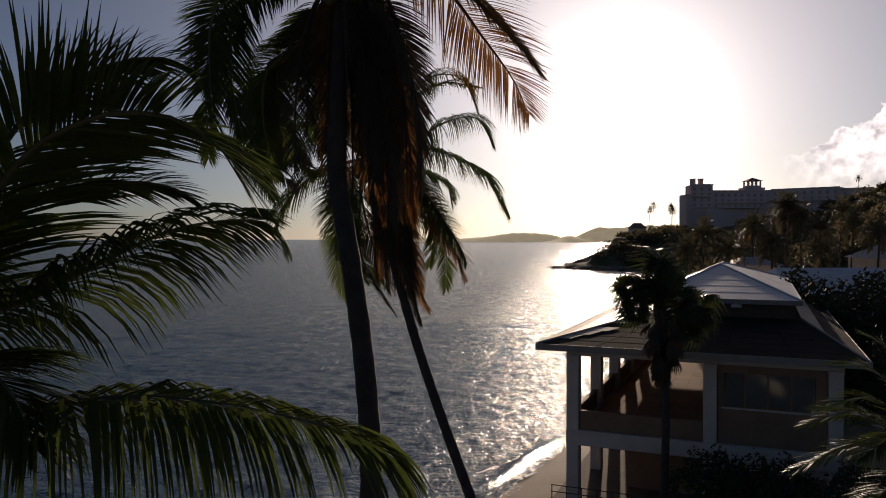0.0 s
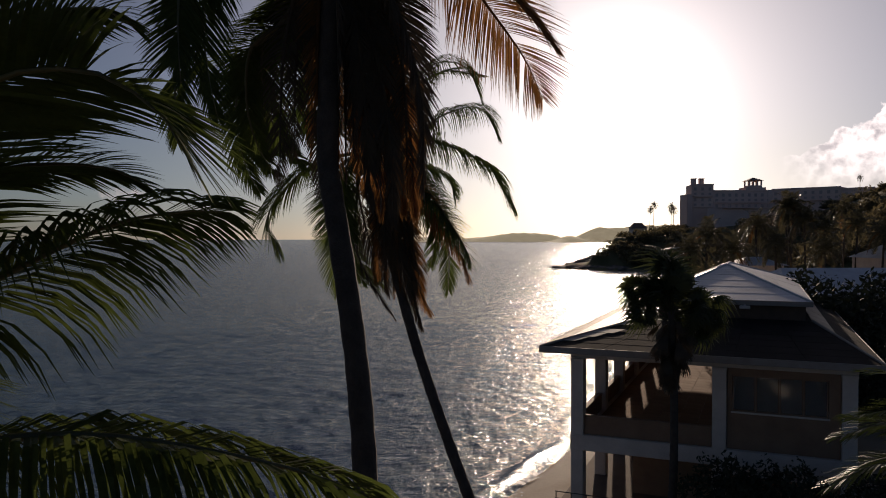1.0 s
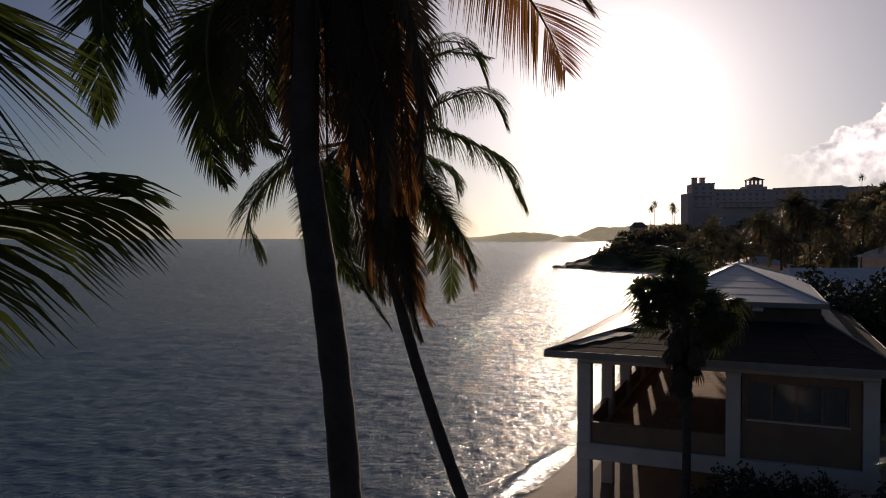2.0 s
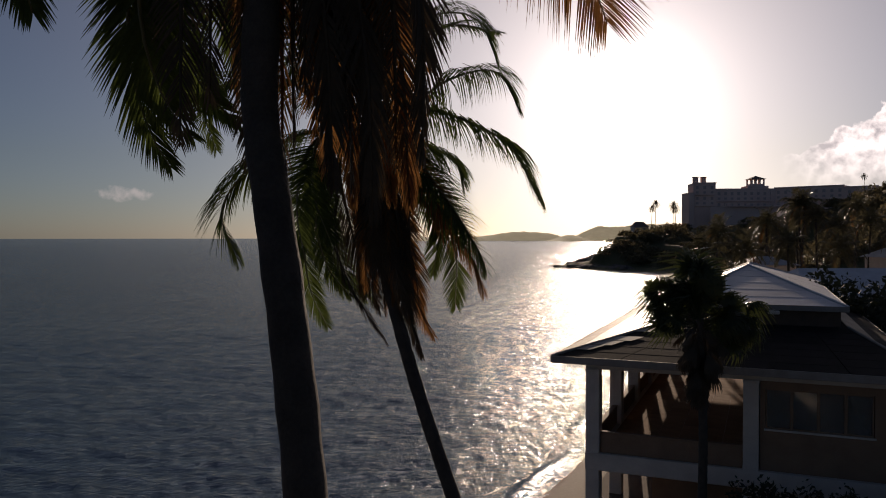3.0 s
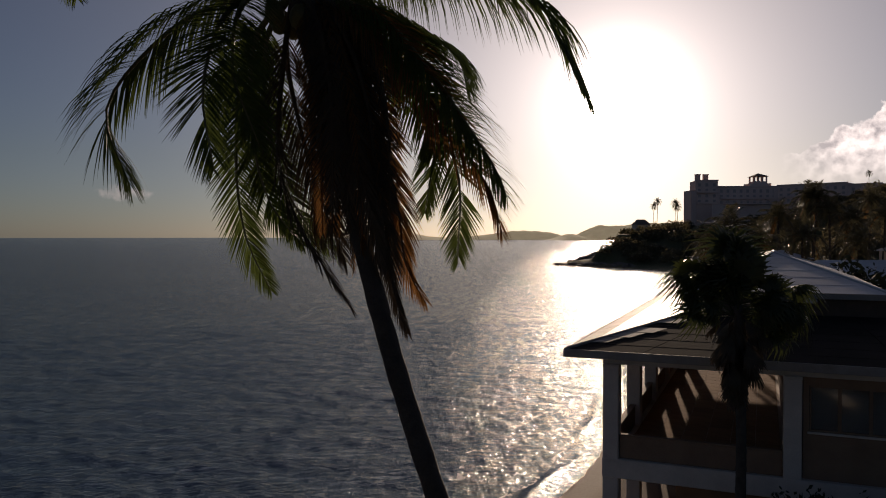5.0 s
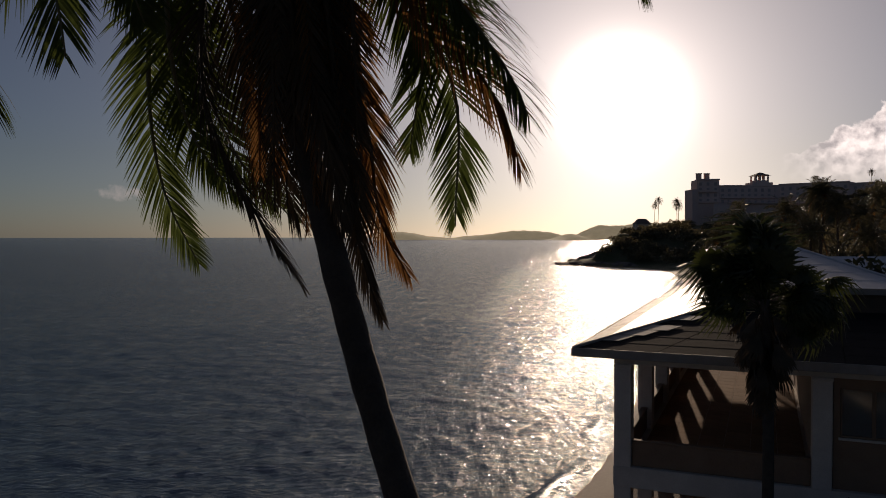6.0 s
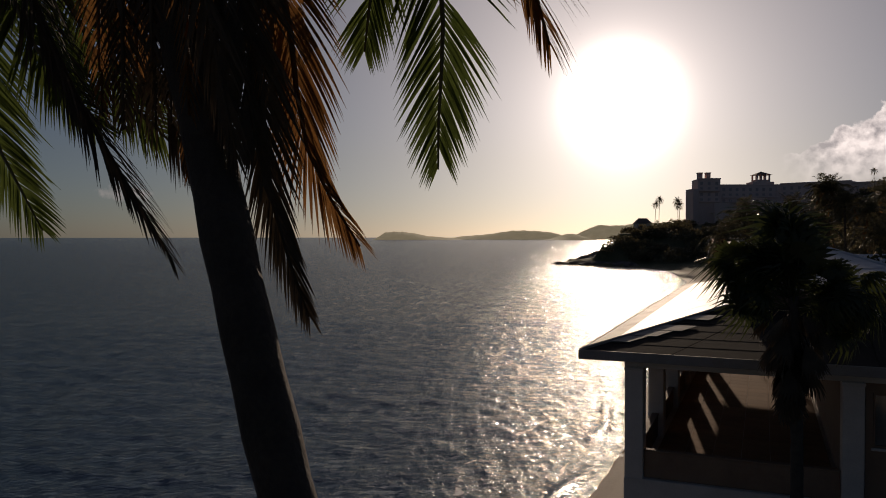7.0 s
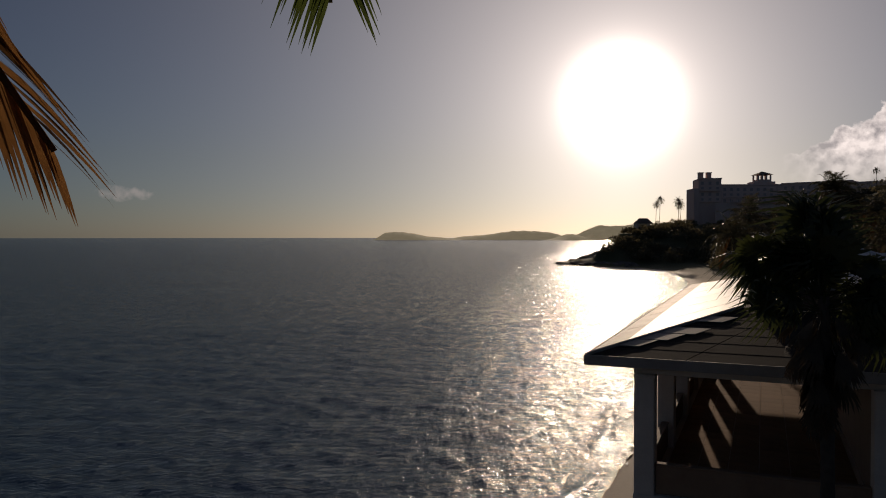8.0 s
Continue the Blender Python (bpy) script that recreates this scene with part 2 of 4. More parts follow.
def ground_material():
    m = bpy.data.materials.new("sand_and_soil")
    m.use_nodes = True
    nt = m.node_tree
    b = nt.nodes["Principled BSDF"]
    pos = nt.nodes.new("ShaderNodeTexCoord").outputs["Object"]
    sep = nt.nodes.new("ShaderNodeSeparateXYZ")
    nt.links.new(pos, sep.inputs[0])
    big, fine = noise_node(nt, pos, 0.25, 5, 0.6), noise_node(nt, pos, 6, 4, 0.6)
    sand = mix_node(nt, fine, (0.34, 0.25, 0.16), (0.52, 0.41, 0.28))
    soil = mix_node(nt, fine, (0.04, 0.05, 0.02), (0.12, 0.11, 0.05))
    h = math_node(nt, "MULTIPLY_ADD", big, 0.8, math_node(nt, "ADD", sep.outputs[2], -0.4))
    wet = math_node(nt, "MULTIPLY_ADD", h, -2.2, 1.3, clamp=True)
    sand = mix_node(nt, math_node(nt, "MULTIPLY", wet, 0.6), sand, (0.14, 0.1, 0.065))
    land = math_node(nt, "MAXIMUM", math_node(nt, "MULTIPLY_ADD", h, 1.6, -3.6, clamp=True), math_node(nt, "MULTIPLY_ADD", sep.outputs[1], 1 / 70, -3.2, clamp=True))
    nt.links.new(mix_node(nt, land, sand, soil), b.inputs["Base Color"])
    nt.links.new(math_node(nt, "MULTIPLY_ADD", wet, -0.2, 0.95), b.inputs["Roughness"])
    b.inputs["Specular IOR Level"].default_value = 0.2
    bn = nt.nodes.new("ShaderNodeBump")
    bn.inputs["Distance"].default_value, bn.inputs["Strength"].default_value = 0.05, 0.25
    nt.links.new(math_node(nt, "ADD", big, fine), bn.inputs["Height"])
    nt.links.new(bn.outputs[0], b.inputs["Normal"])
    return m


M_GROUND = ground_material()


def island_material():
    """Far land whose glow stands in for kilometres of bright sea haze."""
    m = bpy.data.materials.new("haze_glow_hills")
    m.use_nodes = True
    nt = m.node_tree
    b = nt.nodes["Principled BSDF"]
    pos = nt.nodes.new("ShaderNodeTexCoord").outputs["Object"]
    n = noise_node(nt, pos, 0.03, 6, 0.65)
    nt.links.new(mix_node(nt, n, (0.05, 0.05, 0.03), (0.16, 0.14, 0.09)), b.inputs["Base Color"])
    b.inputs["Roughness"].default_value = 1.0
    # the haze over the hills, painted in as emission
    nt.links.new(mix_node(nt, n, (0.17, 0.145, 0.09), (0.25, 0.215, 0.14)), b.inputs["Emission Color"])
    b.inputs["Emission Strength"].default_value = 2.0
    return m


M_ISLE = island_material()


# ---- building helpers ----
class Shape:
    """Collects vertices and faces for one mesh."""

    def __init__(self):
        self.v, self.f = [], []

    def add(self, verts, faces):
        k = len(self.v)
        self.v += [tuple(p) for p in verts]
        self.f += [tuple(i + k for i in q) for q in faces]
        return self

    def box(self, x0, y0, z0, x1, y1, z1, bevel=0.0):
        if not bevel:
            self.add([(x0, y0, z0), (x1, y0, z0), (x1, y1, z0), (x0, y1, z0), (x0, y0, z1), (x1, y0, z1), (x1, y1, z1), (x0, y1, z1)],
                     [(3, 2, 1, 0), (4, 5, 6, 7), (0, 1, 5, 4), (1, 2, 6, 5), (2, 3, 7, 6), (3, 0, 4, 7)])
            return self
        b = min(bevel, (x1 - x0) * 0.45, (y1 - y0) * 0.45, (z1 - z0) * 0.45)
        rings = []
        for z, inset in ((z0, b), (z0 + b, 0), (z1 - b, 0), (z1, b)):
            a0, a1, c0, c1 = x0 + inset, x1 - inset, y0 + inset, y1 - inset
            rings.append([(a0 + b, c0, z), (a1 - b, c0, z), (a1, c0 + b, z), (a1, c1 - b, z), (a1 - b, c1, z), (a0 + b, c1, z), (a0, c1 - b, z), (a0, c0 + b, z)])
        faces = [tuple(reversed(range(8))), tuple(range(24, 32))]
        for r in range(3):
            faces += [(r * 8 + i, r * 8 + (i + 1) % 8, r * 8 + 8 + (i + 1) % 8, r * 8 + 8 + i) for i in range(8)]
        return self.add([p for ring in rings for p in ring], faces)

    def tube(self, points, radii, sides=8, cap=True):
        pts = [Vector(p) for p in points]
        rings, k = [], len(self.v)
        for i, p in enumerate(pts):
            t = (pts[min(i + 1, len(pts) - 1)] - pts[max(i - 1, 0)]).normalized()
            u = t.cross(Vector((0.3, 1, 0.05))).normalized()
            w = t.cross(u)
            r = radii[i] if isinstance(radii, (list, tuple)) else radii
            rings += [p + (u * math.cos(a) + w * math.sin(a)) * r for a in (2 * math.pi * j / sides for j in range(sides))]
        faces = []
        for i in range(len(pts) - 1):
            faces += [(i * sides + j, i * sides + (j + 1) % sides, (i + 1) * sides + (j + 1) % sides, (i + 1) * sides + j) for j in range(sides)]
        if cap:
            faces += [tuple(reversed(range(sides))), tuple(range((len(pts) - 1) * sides, len(pts) * sides))]
        return self.add(rings, faces)

    def mesh(self, name, mat, smooth=False):
        me = bpy.data.meshes.new(name)
        me.from_pydata(self.v, [], self.f)
        me.materials.append(mat)
        if smooth:
            me.polygons.foreach_set("use_smooth", [True] * len(me.polygons))
        me.update()
        return me


def part(name, shape, mat, parent, label="", smooth=False, at=None):
    me = shape if isinstance(shape, bpy.types.Mesh) else shape.mesh(name, mat, smooth)
    ob = new(name, me)
    ob.parent = parent
    if at is not None:
        ob.matrix_basis = at
    if label:
        ob["label"] = label
    return ob


def thing(name, label, category, at=None, group="", kind=""):
    ob = new(name)
    if at is not None:
        ob.matrix_basis = at
    return tagged(ob, label, category, group, kind)


def solid(name, shape, mat, label, category, kind="", smooth=False, group=""):
    return tagged(new(name, shape.mesh(name, mat, smooth)), label, category, group, kind)


def grid_mesh(name, xs, ys, zs, mat, smooth=True):
    """A height field over xs, ys (zs: rows by y)."""
    ny, nx = zs.shape
    v = np.stack([np.broadcast_to(xs, zs.shape), np.broadcast_to(ys, zs.shape), zs], -1).reshape(-1, 3)
    i = np.arange(nx * ny).reshape(ny, nx)
    f = np.stack([i[:-1, :-1], i[:-1, 1:], i[1:, 1:], i[1:, :-1]], -1).reshape(-1, 4)
    me = bpy.data.meshes.new(name)
    me.from_pydata(v.tolist(), [], f.tolist())
    me.materials.append(mat)
    if smooth:
        me.polygons.foreach_set("use_smooth", [True] * len(me.polygons))
    me.update()
    return me


# ---- land and sea ----
SHORE = [(-420, -800), (-66, -100), (-24, -15), (-10, 14), (3.1, 42.5), (8.1, 51.5), (12.2, 61), (20, 84), (42, 147), (71, 231), (84, 285), (87, 312), (82, 330), (72, 338),
         (57, 372), (66, 386), (86, 415), (92, 440), (88, 462), (98, 485), (108, 520), (150, 700), (300, 900), (1500, 1500)]


def shore_distance(x, y):
    """Metres inland of the shoreline; negative over the sea."""
    best = np.full(x.shape, 1e9)
    side = np.zeros(x.shape)
    for (ax, ay), (bx, by) in zip(SHORE, SHORE[1:]):
        dx, dy = bx - ax, by - ay
        t = np.clip(((x - ax) * dx + (y - ay) * dy) / (dx * dx + dy * dy), 0, 1)
        px, py = x - ax - t * dx, y - ay - t * dy
        d = np.hypot(px, py)
        s = np.where(px * dy - py * dx > 0, 1.0, -1.0)
        nearer = d < best
        best, side = np.where(nearer, d, best), np.where(nearer, s, side)
    return best * side


def smoothstep(a, b, x):
    t = np.clip((x - a) / (b - a), 0, 1)
    return t * t * (3 - 2 * t)


def ground_height(x, y):
    d = shore_distance(x, y)
    beach = np.clip(d * 0.11, -6, 1.7)
    inland = smoothstep(25, 140, d) * 6 + smoothstep(90, 330, d) * 16
    cape = smoothstep(335, 420, y) * (smoothstep(4, 9, d) * 3.0 + smoothstep(12, 15.5, d) * 10 + smoothstep(16, 70, d) * 4)
    knoll = 24 * np.exp(-(((x - 165) / 60) ** 2 + ((y - 210) / 70) ** 2))
    spur = 34 * np.exp(-(((x - 228) / 42) ** 2 + ((y - 335) / 60) ** 2))
    lumps = 0.5 * np.sin(x * 0.21 + 1) * np.sin(y * 0.17) * smoothstep(30, 90, d)
    rocks = np.clip(2 - np.abs(d - 3) * 0.3, 0, 2) * smoothstep(325, 345, y) * (0.5 + 0.5 * np.sin(x * 0.9) * np.sin(y * 0.7 + x * 0.3))
    return beach + inland + cape + (knoll + spur) * smoothstep(10, 60, d) + lumps + rocks


g_x = np.concatenate([np.arange(-430, -70, 30), np.arange(-70, 130, 2.0), np.arange(130, 420, 7.0), np.arange(420, 1501, 60)])[None, :]
g_y = np.concatenate([np.arange(-800, -60, 30), np.arange(-60, 110, 2.0), np.arange(110, 520, 4.0), np.arange(520, 1501, 40)])[:, None]
ground = tagged(new("ground", grid_mesh("ground", g_x, g_y, ground_height(g_x + 0 * g_y, g_y + 0 * g_x), M_GROUND)),
                "pale sandy beach rising to dark scrubby soil inland", "ground", kind="structure")

r_rings = np.concatenate([np.linspace(3, 130, 330), np.geomspace(131, 4900, 150)])[:, None]
r_ang = np.concatenate([np.linspace(-150, -52, 60), np.linspace(-50, 50, 420), np.linspace(52, 210, 80)])[None, :] * (math.pi / 180)
s_x, s_y = r_rings * np.sin(r_ang), r_rings * np.cos(r_ang)
s_z = np.zeros(s_x.shape)
w_rng = np.random.RandomState(4)
for k in range(34):
    lam = 0.9 * 1.07 ** k
    a = radians(235 + w_rng.uniform(-38, 38))
    amp = 0.0155 * lam ** 0.5 * math.exp(-lam / 3) * np.clip(1.6 - r_rings / (lam * 55), 0, 1)
    s_z = s_z + amp * np.sin((s_x * math.cos(a) + s_y * math.sin(a)) * (2 * math.pi / lam) + w_rng.uniform(0, 6.28))
s_in = shore_distance(s_x, s_y)
s_z = s_z * (0.12 + 0.88 * smoothstep(0.0, 9.0, -s_in))
# one low breaker rolling in along the beach, broken here and there
s_lip = 1.7 + 0.5 * np.sin(s_y * 0.21) + 0.3 * np.sin(s_y * 0.63 + 1)
s_z = s_z + np.where((s_y > 25) & (s_y < 280), 0.24 * np.exp(-((s_in + s_lip) / 0.5) ** 2) * np.clip(0.65 + 0.6 * np.sin(s_y * 0.37 + 2), 0.15, 1), 0)
tagged(new("water", grid_mesh("water", s_x, s_y, s_z, M_SEA)), "dark teal sea with short wind chop glittering under a low sun", "sea", kind="structure")


def island(name, x0, x1, y, peaks, label):
    """A far ridge: peaks are (share of the length, height, spread)."""
    n, m = 90, 14
    u, w = np.linspace(0, 1, n)[None, :], np.linspace(-1, 1, m)[:, None]
    top = sum(h * np.exp(-((u - c) / s) ** 2) for c, h, s in peaks) * np.clip(np.minimum(u, 1 - u) * 14, 0, 1) ** 0.7
    rough = 1 + 0.025 * np.sin(u * 61 + w * 3) + 0.02 * np.sin(u * 137 + 2 + w * 7)
    z = top * rough * (1 - w ** 2) - 1.0
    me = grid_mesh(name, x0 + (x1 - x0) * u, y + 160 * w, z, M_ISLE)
    return tagged(new(name, me), label, "island", kind="structure")


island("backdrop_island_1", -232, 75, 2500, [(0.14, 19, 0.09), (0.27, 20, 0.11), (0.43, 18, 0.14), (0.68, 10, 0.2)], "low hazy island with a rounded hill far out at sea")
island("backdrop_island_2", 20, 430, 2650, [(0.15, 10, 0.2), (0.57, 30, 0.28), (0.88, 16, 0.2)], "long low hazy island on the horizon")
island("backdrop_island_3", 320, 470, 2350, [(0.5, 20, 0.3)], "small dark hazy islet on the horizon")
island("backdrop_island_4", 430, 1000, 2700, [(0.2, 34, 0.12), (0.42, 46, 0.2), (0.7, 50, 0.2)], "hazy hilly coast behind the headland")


# ---- palms ----
def bezier(a, b, c, t):
    return a * (1 - t) ** 2 + b * (2 * t * (1 - t)) + c * t * t


def arc(tip, arch, out=0.5):
    """Four points of a frond that arches from the crown to tip."""
    c = Vector(tip)
    return [tuple(bezier(Vector((0, 0, 0)), Vector((c.x * out, c.y * out, arch)), c, t)) for t in (0.3, 0.65, 1.0)]


def spline(points, n):
    """A smooth curve from the origin through points, as n + 1 evenly spaced places."""
    p = [Vector((0, 0, 0))] + [Vector(q) for q in points]
    p = [p[0] * 2 - p[1]] + p + [p[-1] * 2 - p[-2]]
    fine = []
    for i in range(1, len(p) - 2):
        for k in range(12):
            t = k / 12
            fine.append(0.5 * (2 * p[i] + (p[i + 1] - p[i - 1]) * t + (2 * p[i - 1] - 5 * p[i] + 4 * p[i + 1] - p[i + 2]) * t * t + (3 * p[i] - p[i - 1] - 3 * p[i + 1] + p[i + 2]) * t ** 3))
    fine.append(p[-2])
    run = list(itertools.accumulate(((b - a).length for a, b in zip(fine, fine[1:])), initial=0.0))
    out, j = [], 0
    for i in range(n + 1):
        want = run[-1] * i / n
        while j < len(run) - 2 and run[j + 1] < want:
            j += 1
        out.append(fine[j].lerp(fine[j + 1], (want - run[j]) / max(1e-6, run[j + 1] - run[j])))
    return out


def frond_shapes(points, rng, leaf=0.8, pairs=70, droop=0.7, face=None, base=0.04, width=0.03, start=0.16, splay=0.9, sweep=0.0, roll=0.0):
    """A pinnate frond from the origin through points; face: the compass angle across it, in degrees. Returns its rachis and its leaflets."""
    line = spline(points, 80)
    end = line[-1]
    if face is None:
        across = Vector((-end.y, end.x, 0)).normalized()
    else:
        across = Vector((math.cos(radians(face)), math.sin(radians(face)), 0))
    rachis, leaves = Shape(), Shape()
    rachis.tube(line[::5], [base * (1 - 0.88 * i / 16) for i in range(17)], 6)
    down = Vector((0, 0, -1))
    gaps = [(rng.uniform(0.3, 1.0), rng.uniform(0.008, 0.025), rng.choice((-1, 1))) for _ in range(3)]
    for i in range(pairs):
        for sgn in (-1, 1):
            s = start + (1 - start) * (i + rng.uniform(-0.3, 0.3)) / pairs
            if rng.random() < 0.03 or any(abs(s - g) < w and sgn == h for g, w, h in gaps):
                continue
            k = max(0, min(79, int(s * 80)))
            p = line[k].lerp(line[k + 1], s * 80 - k)
            tang = (line[min(k + 3, 80)] - line[max(k - 2, 0)]).normalized()
            nrm = across.cross(tang)
            nrm = nrm.normalized() if nrm.length > 0.05 else Vector((0, 0, 1))
            nrm = nrm if nrm.z >= 0 else -nrm
            side = tang.cross(nrm).normalized()
            side = side * math.cos(roll) + nrm * math.sin(roll)
            size = leaf * min(1.0, 0.5 + 1.3 * s) * (1.08 - 0.6 * s ** 2.6 - 0.28 * s ** 14) * rng.uniform(0.88, 1.1)
            lean = 0.4 + sweep + 0.75 * s * s + 0.5 * s ** 8 + 0.05 * math.sin(s * 37 + sgn)
            d = (side * sgn * splay * (1 - 0.3 * max(0.0, -tang.z)) + tang * lean + nrm * rng.uniform(0.0, 0.25) + tang * rng.uniform(-0.06, 0.06)).normalized()
            q, pos = Vector(p), []
            hang = droop * rng.uniform(0.85, 1.15) * (1 - 0.6 * s) * (1 - 0.6 * max(0.0, -tang.z))
            for k in range(5):
                pos.append(Vector(q))
                q = q + d * (size / 4)
                d = (d + down * hang * 0.36).normalized()
            flat = tang - d * tang.dot(d)
            flat = (flat.normalized() + nrm * rng.uniform(-0.35, 0.35) * 1.0).normalized()
            ws = [w * (0.45 + 0.55 * size / leaf) for w in (0.5, 1.0, 0.85, 0.5, 0.04)]
            vs = [x for k in range(5) for x in (pos[k] - flat * width * ws[k] / 2, pos[k] + flat * width * ws[k] / 2)]
            leaves.add(vs, [(0, 1, 3, 2), (2, 3, 5, 4), (4, 5, 7, 6), (6, 7, 9, 8)])
    return rachis, leaves


def trunk_shape(path, radius, rings=90, flare=1.5):
    """A leaning, ringed palm trunk along path(s), s from 0 at the ground to 1 at the crown."""
    pts = [Vector(path(i / rings)) for i in range(rings + 1)]
    rad = [radius * (1 + (flare - 1) * math.exp(-i / rings * 14) + 0.25 * (1 - i / rings)) * (1 + (0.035 if i % 2 else -0.02) + 0.02 * math.sin(i * 1.7)) for i in range(rings + 1)]
    return Shape().tube(pts, rad, 12)


def palm_tree(label, path, radius, fronds, seed, extra=8, leaf=0.8, pairs=70, nuts=6, group="", droop=1.0, width=0.034, skirt=(), green=None, upright=(0.5, 1.6), reach=(2.2, 3.0), avoid=None):
    """fronds: (points from the crown, state, face, droop, size); extra ones fill the top of the crown."""
    rng = random.Random(seed)
    foot = Vector(path(0))
    tree = thing("palm_tree", label, "palm tree", Matrix.Translation(foot), group)
    part("trunk", trunk_shape(lambda s: Vector(path(s)) - foot, radius), M_BARK, tree, "ringed grey-brown trunk", True)
    crown = Vector(path(1)) - foot
    todo = list(fronds)
    for k in range(extra):
        a = avoid[0] + (avoid[1] - avoid[0]) * (k + rng.random()) / extra if avoid else 2 * math.pi * (k + rng.random() * 0.6) / extra
        r, z = rng.uniform(*reach), rng.uniform(*upright)
        todo.append((arc((r * math.cos(a), r * math.sin(a), z), z * 0.5 + rng.uniform(0.8, 1.4)), "green", None, 1.0, 1.0))
    for k, tip in enumerate(skirt):
        old = M_THATCH if k % 3 else M_DEAD
        rachis, leaves = frond_shapes(arc(tip, tip[2] * 0.15, 1.1), rng, leaf * 0.5, 70, 1.6, k * 40, width=width * 0.8)
        fr = part("frond", rachis, old, tree, "withered hanging frond", True, Matrix.Translation(crown))
        tagged(part("foliage", leaves, old, fr), kind="stuff")
    for points, state, face, hang, big in todo:
        # old fronds: darker brown, with their dense shade put into the colour
        blade = {"dead": M_DEAD, "old": M_THATCH}.get(state, green or M_LEAF)
        dry = state in ("dead", "old")
        rachis, leaves = frond_shapes(points, rng, leaf * big, pairs, droop * hang, face, width=width * (0.8 if dry else 1), splay=0.5 if dry and points[-1][2] < -2.2 else 0.9, sweep=0.3 if state == "swept" else 0.0, roll=0.45 if state == "swept" else 0.0)
        fr = part("frond", rachis, blade if dry else M_RACHIS, tree, "withered brown frond" if dry else "", True, Matrix.Translation(crown))
        tagged(part("foliage", leaves, blade, fr), kind="stuff")
    for k in range(nuts):
        a = 2 * math.pi * k / nuts + rng.random()
        c = crown + Vector((0.2 * math.cos(a), 0.2 * math.sin(a), -0.22 - 0.12 * rng.random()))
        part("coconut", nut_mesh, None, tree, "", False, Matrix.Translation(c) @ pose(0, 0, 0, rng.uniform(-20, 20), rng.uniform(-20, 20), rng.uniform(0, 360)))
    return tree


def nut_shape():
    s = Shape()
    prof = [(0.0, -0.14), (0.06, -0.12), (0.1, -0.05), (0.105, 0.02), (0.075, 0.1), (0.0, 0.13)]
    n = 9
    vs = [(r * math.cos(2 * math.pi * j / n) * (1 + 0.06 * math.cos(3 * 2 * math.pi * j / n)), r * math.sin(2 * math.pi * j / n), z) for r, z in prof for j in range(n)]
    return s.add(vs, [(i * n + j, i * n + (j + 1) % n, (i + 1) * n + (j + 1) % n, (i + 1) * n + j) for i in range(len(prof) - 1) for j in range(n)])


nut_mesh = nut_shape().mesh("coconut", M_HUSK, True)


def trunk_a(s):
    z = 1.6 + (18.4 - 1.6) * s
    k = max(z - 14, -3.2)
    j = min(k, 1.9)
    x = -1.042 - 0.16 * j - 0.0273 * j * j + 0.0056 * j ** 3 + 0.01 * (k - j)
    return (x, 7.703 + 0.306 * j + 0.08 * (k - j), z)


def trunk_b(s):
    z = 1.6 + (16.8 - 1.6) * s
    k = z - 13
    j = max(min(k, 1), -4)
    x = -0.643 - 0.336 * j + 0.0221 * j * j + 0.0025 * j ** 3 - (0.284 if k > 1 else 0.4) * (k - j)
    return (x, 14.334 + 0.358 * j + 0.18 * (k - j), z)


def trunk_c(s):
    return (-4.9 + s, 3.6 + 0.6 * s, 1.6 + 12.4 * s)


def add_frond(fronds, state, face, hang, size, *points):
    """Notes one frond: its state, the compass angle across it, droop, leaflet size, and the points it passes from the crown."""
    fronds.append((points, state, face, hang, size))


# fronds of the three beach palms
fronds_a = []
add_frond(fronds_a, "dead", -20, 1.0, 1.45, (0.62, 0.3, 0.29), (1.28, 0.6, 0.06), (1.82, 0.9, -0.53), (2.26, 1.1, -1.07), (2.52, 1.3, -1.55))
add_frond(fronds_a, "dead", 60, 1.6, 0.9, (0.71, 0.0, 0.25), (1.42, 0.0, -0.1), (2.13, 0.0, -0.77), (2.52, 0.0, -1.26))
add_frond(fronds_a, "green", 0, 1.0, 0.75, (-0.67, 0.4, -0.86), (-1.16, 0.7, -1.15), (-1.31, 0.9, -1.82), (-1.25, 1.1, -2.41), (-1.09, 1.2, -2.76))
add_frond(fronds_a, "green", 20, 1.1, 0.75, (-0.7, -0.5, -0.22), (-1.11, -1.0, -0.68), (-1.24, -1.3, -1.32), (-1.21, -1.5, -1.98), (-1.19, -1.5, -2.46))
add_frond(fronds_a, "green", 0, 1.1, 0.75, (-0.09, 0.3, -0.28), (-0.3, 0.5, -0.69), (-0.42, 0.7, -1.31), (-0.33, 0.8, -2.14))
add_frond(fronds_a, "old", 0, 1.0, 0.7, (0.47, 0.4, -0.04), (0.71, 0.6, -0.57), (0.88, 0.8, -1.21), (0.93, 0.9, -1.85))
add_frond(fronds_a, "dead", 20, 1.5, 0.6, (0.55, 0.1, -0.8), (0.85, 0.0, -2.0), (0.93, -0.1, -3.12))
add_frond(fronds_a, "old", -20, 1.5, 0.6, (0.4, -0.1, -0.9), (0.65, -0.2, -2.1), (0.7, -0.2, -3.18))
add_frond(fronds_a, "old", 40, 1.4, 0.6, (0.65, -0.3, -0.7), (1.0, -0.4, -1.8), (1.02, -0.4, -2.85))
add_frond(fronds_a, "dead", 0, 1.4, 0.6, (0.4, 0.3, -0.8), (0.7, 0.5, -1.9), (0.78, 0.4, -3.05))
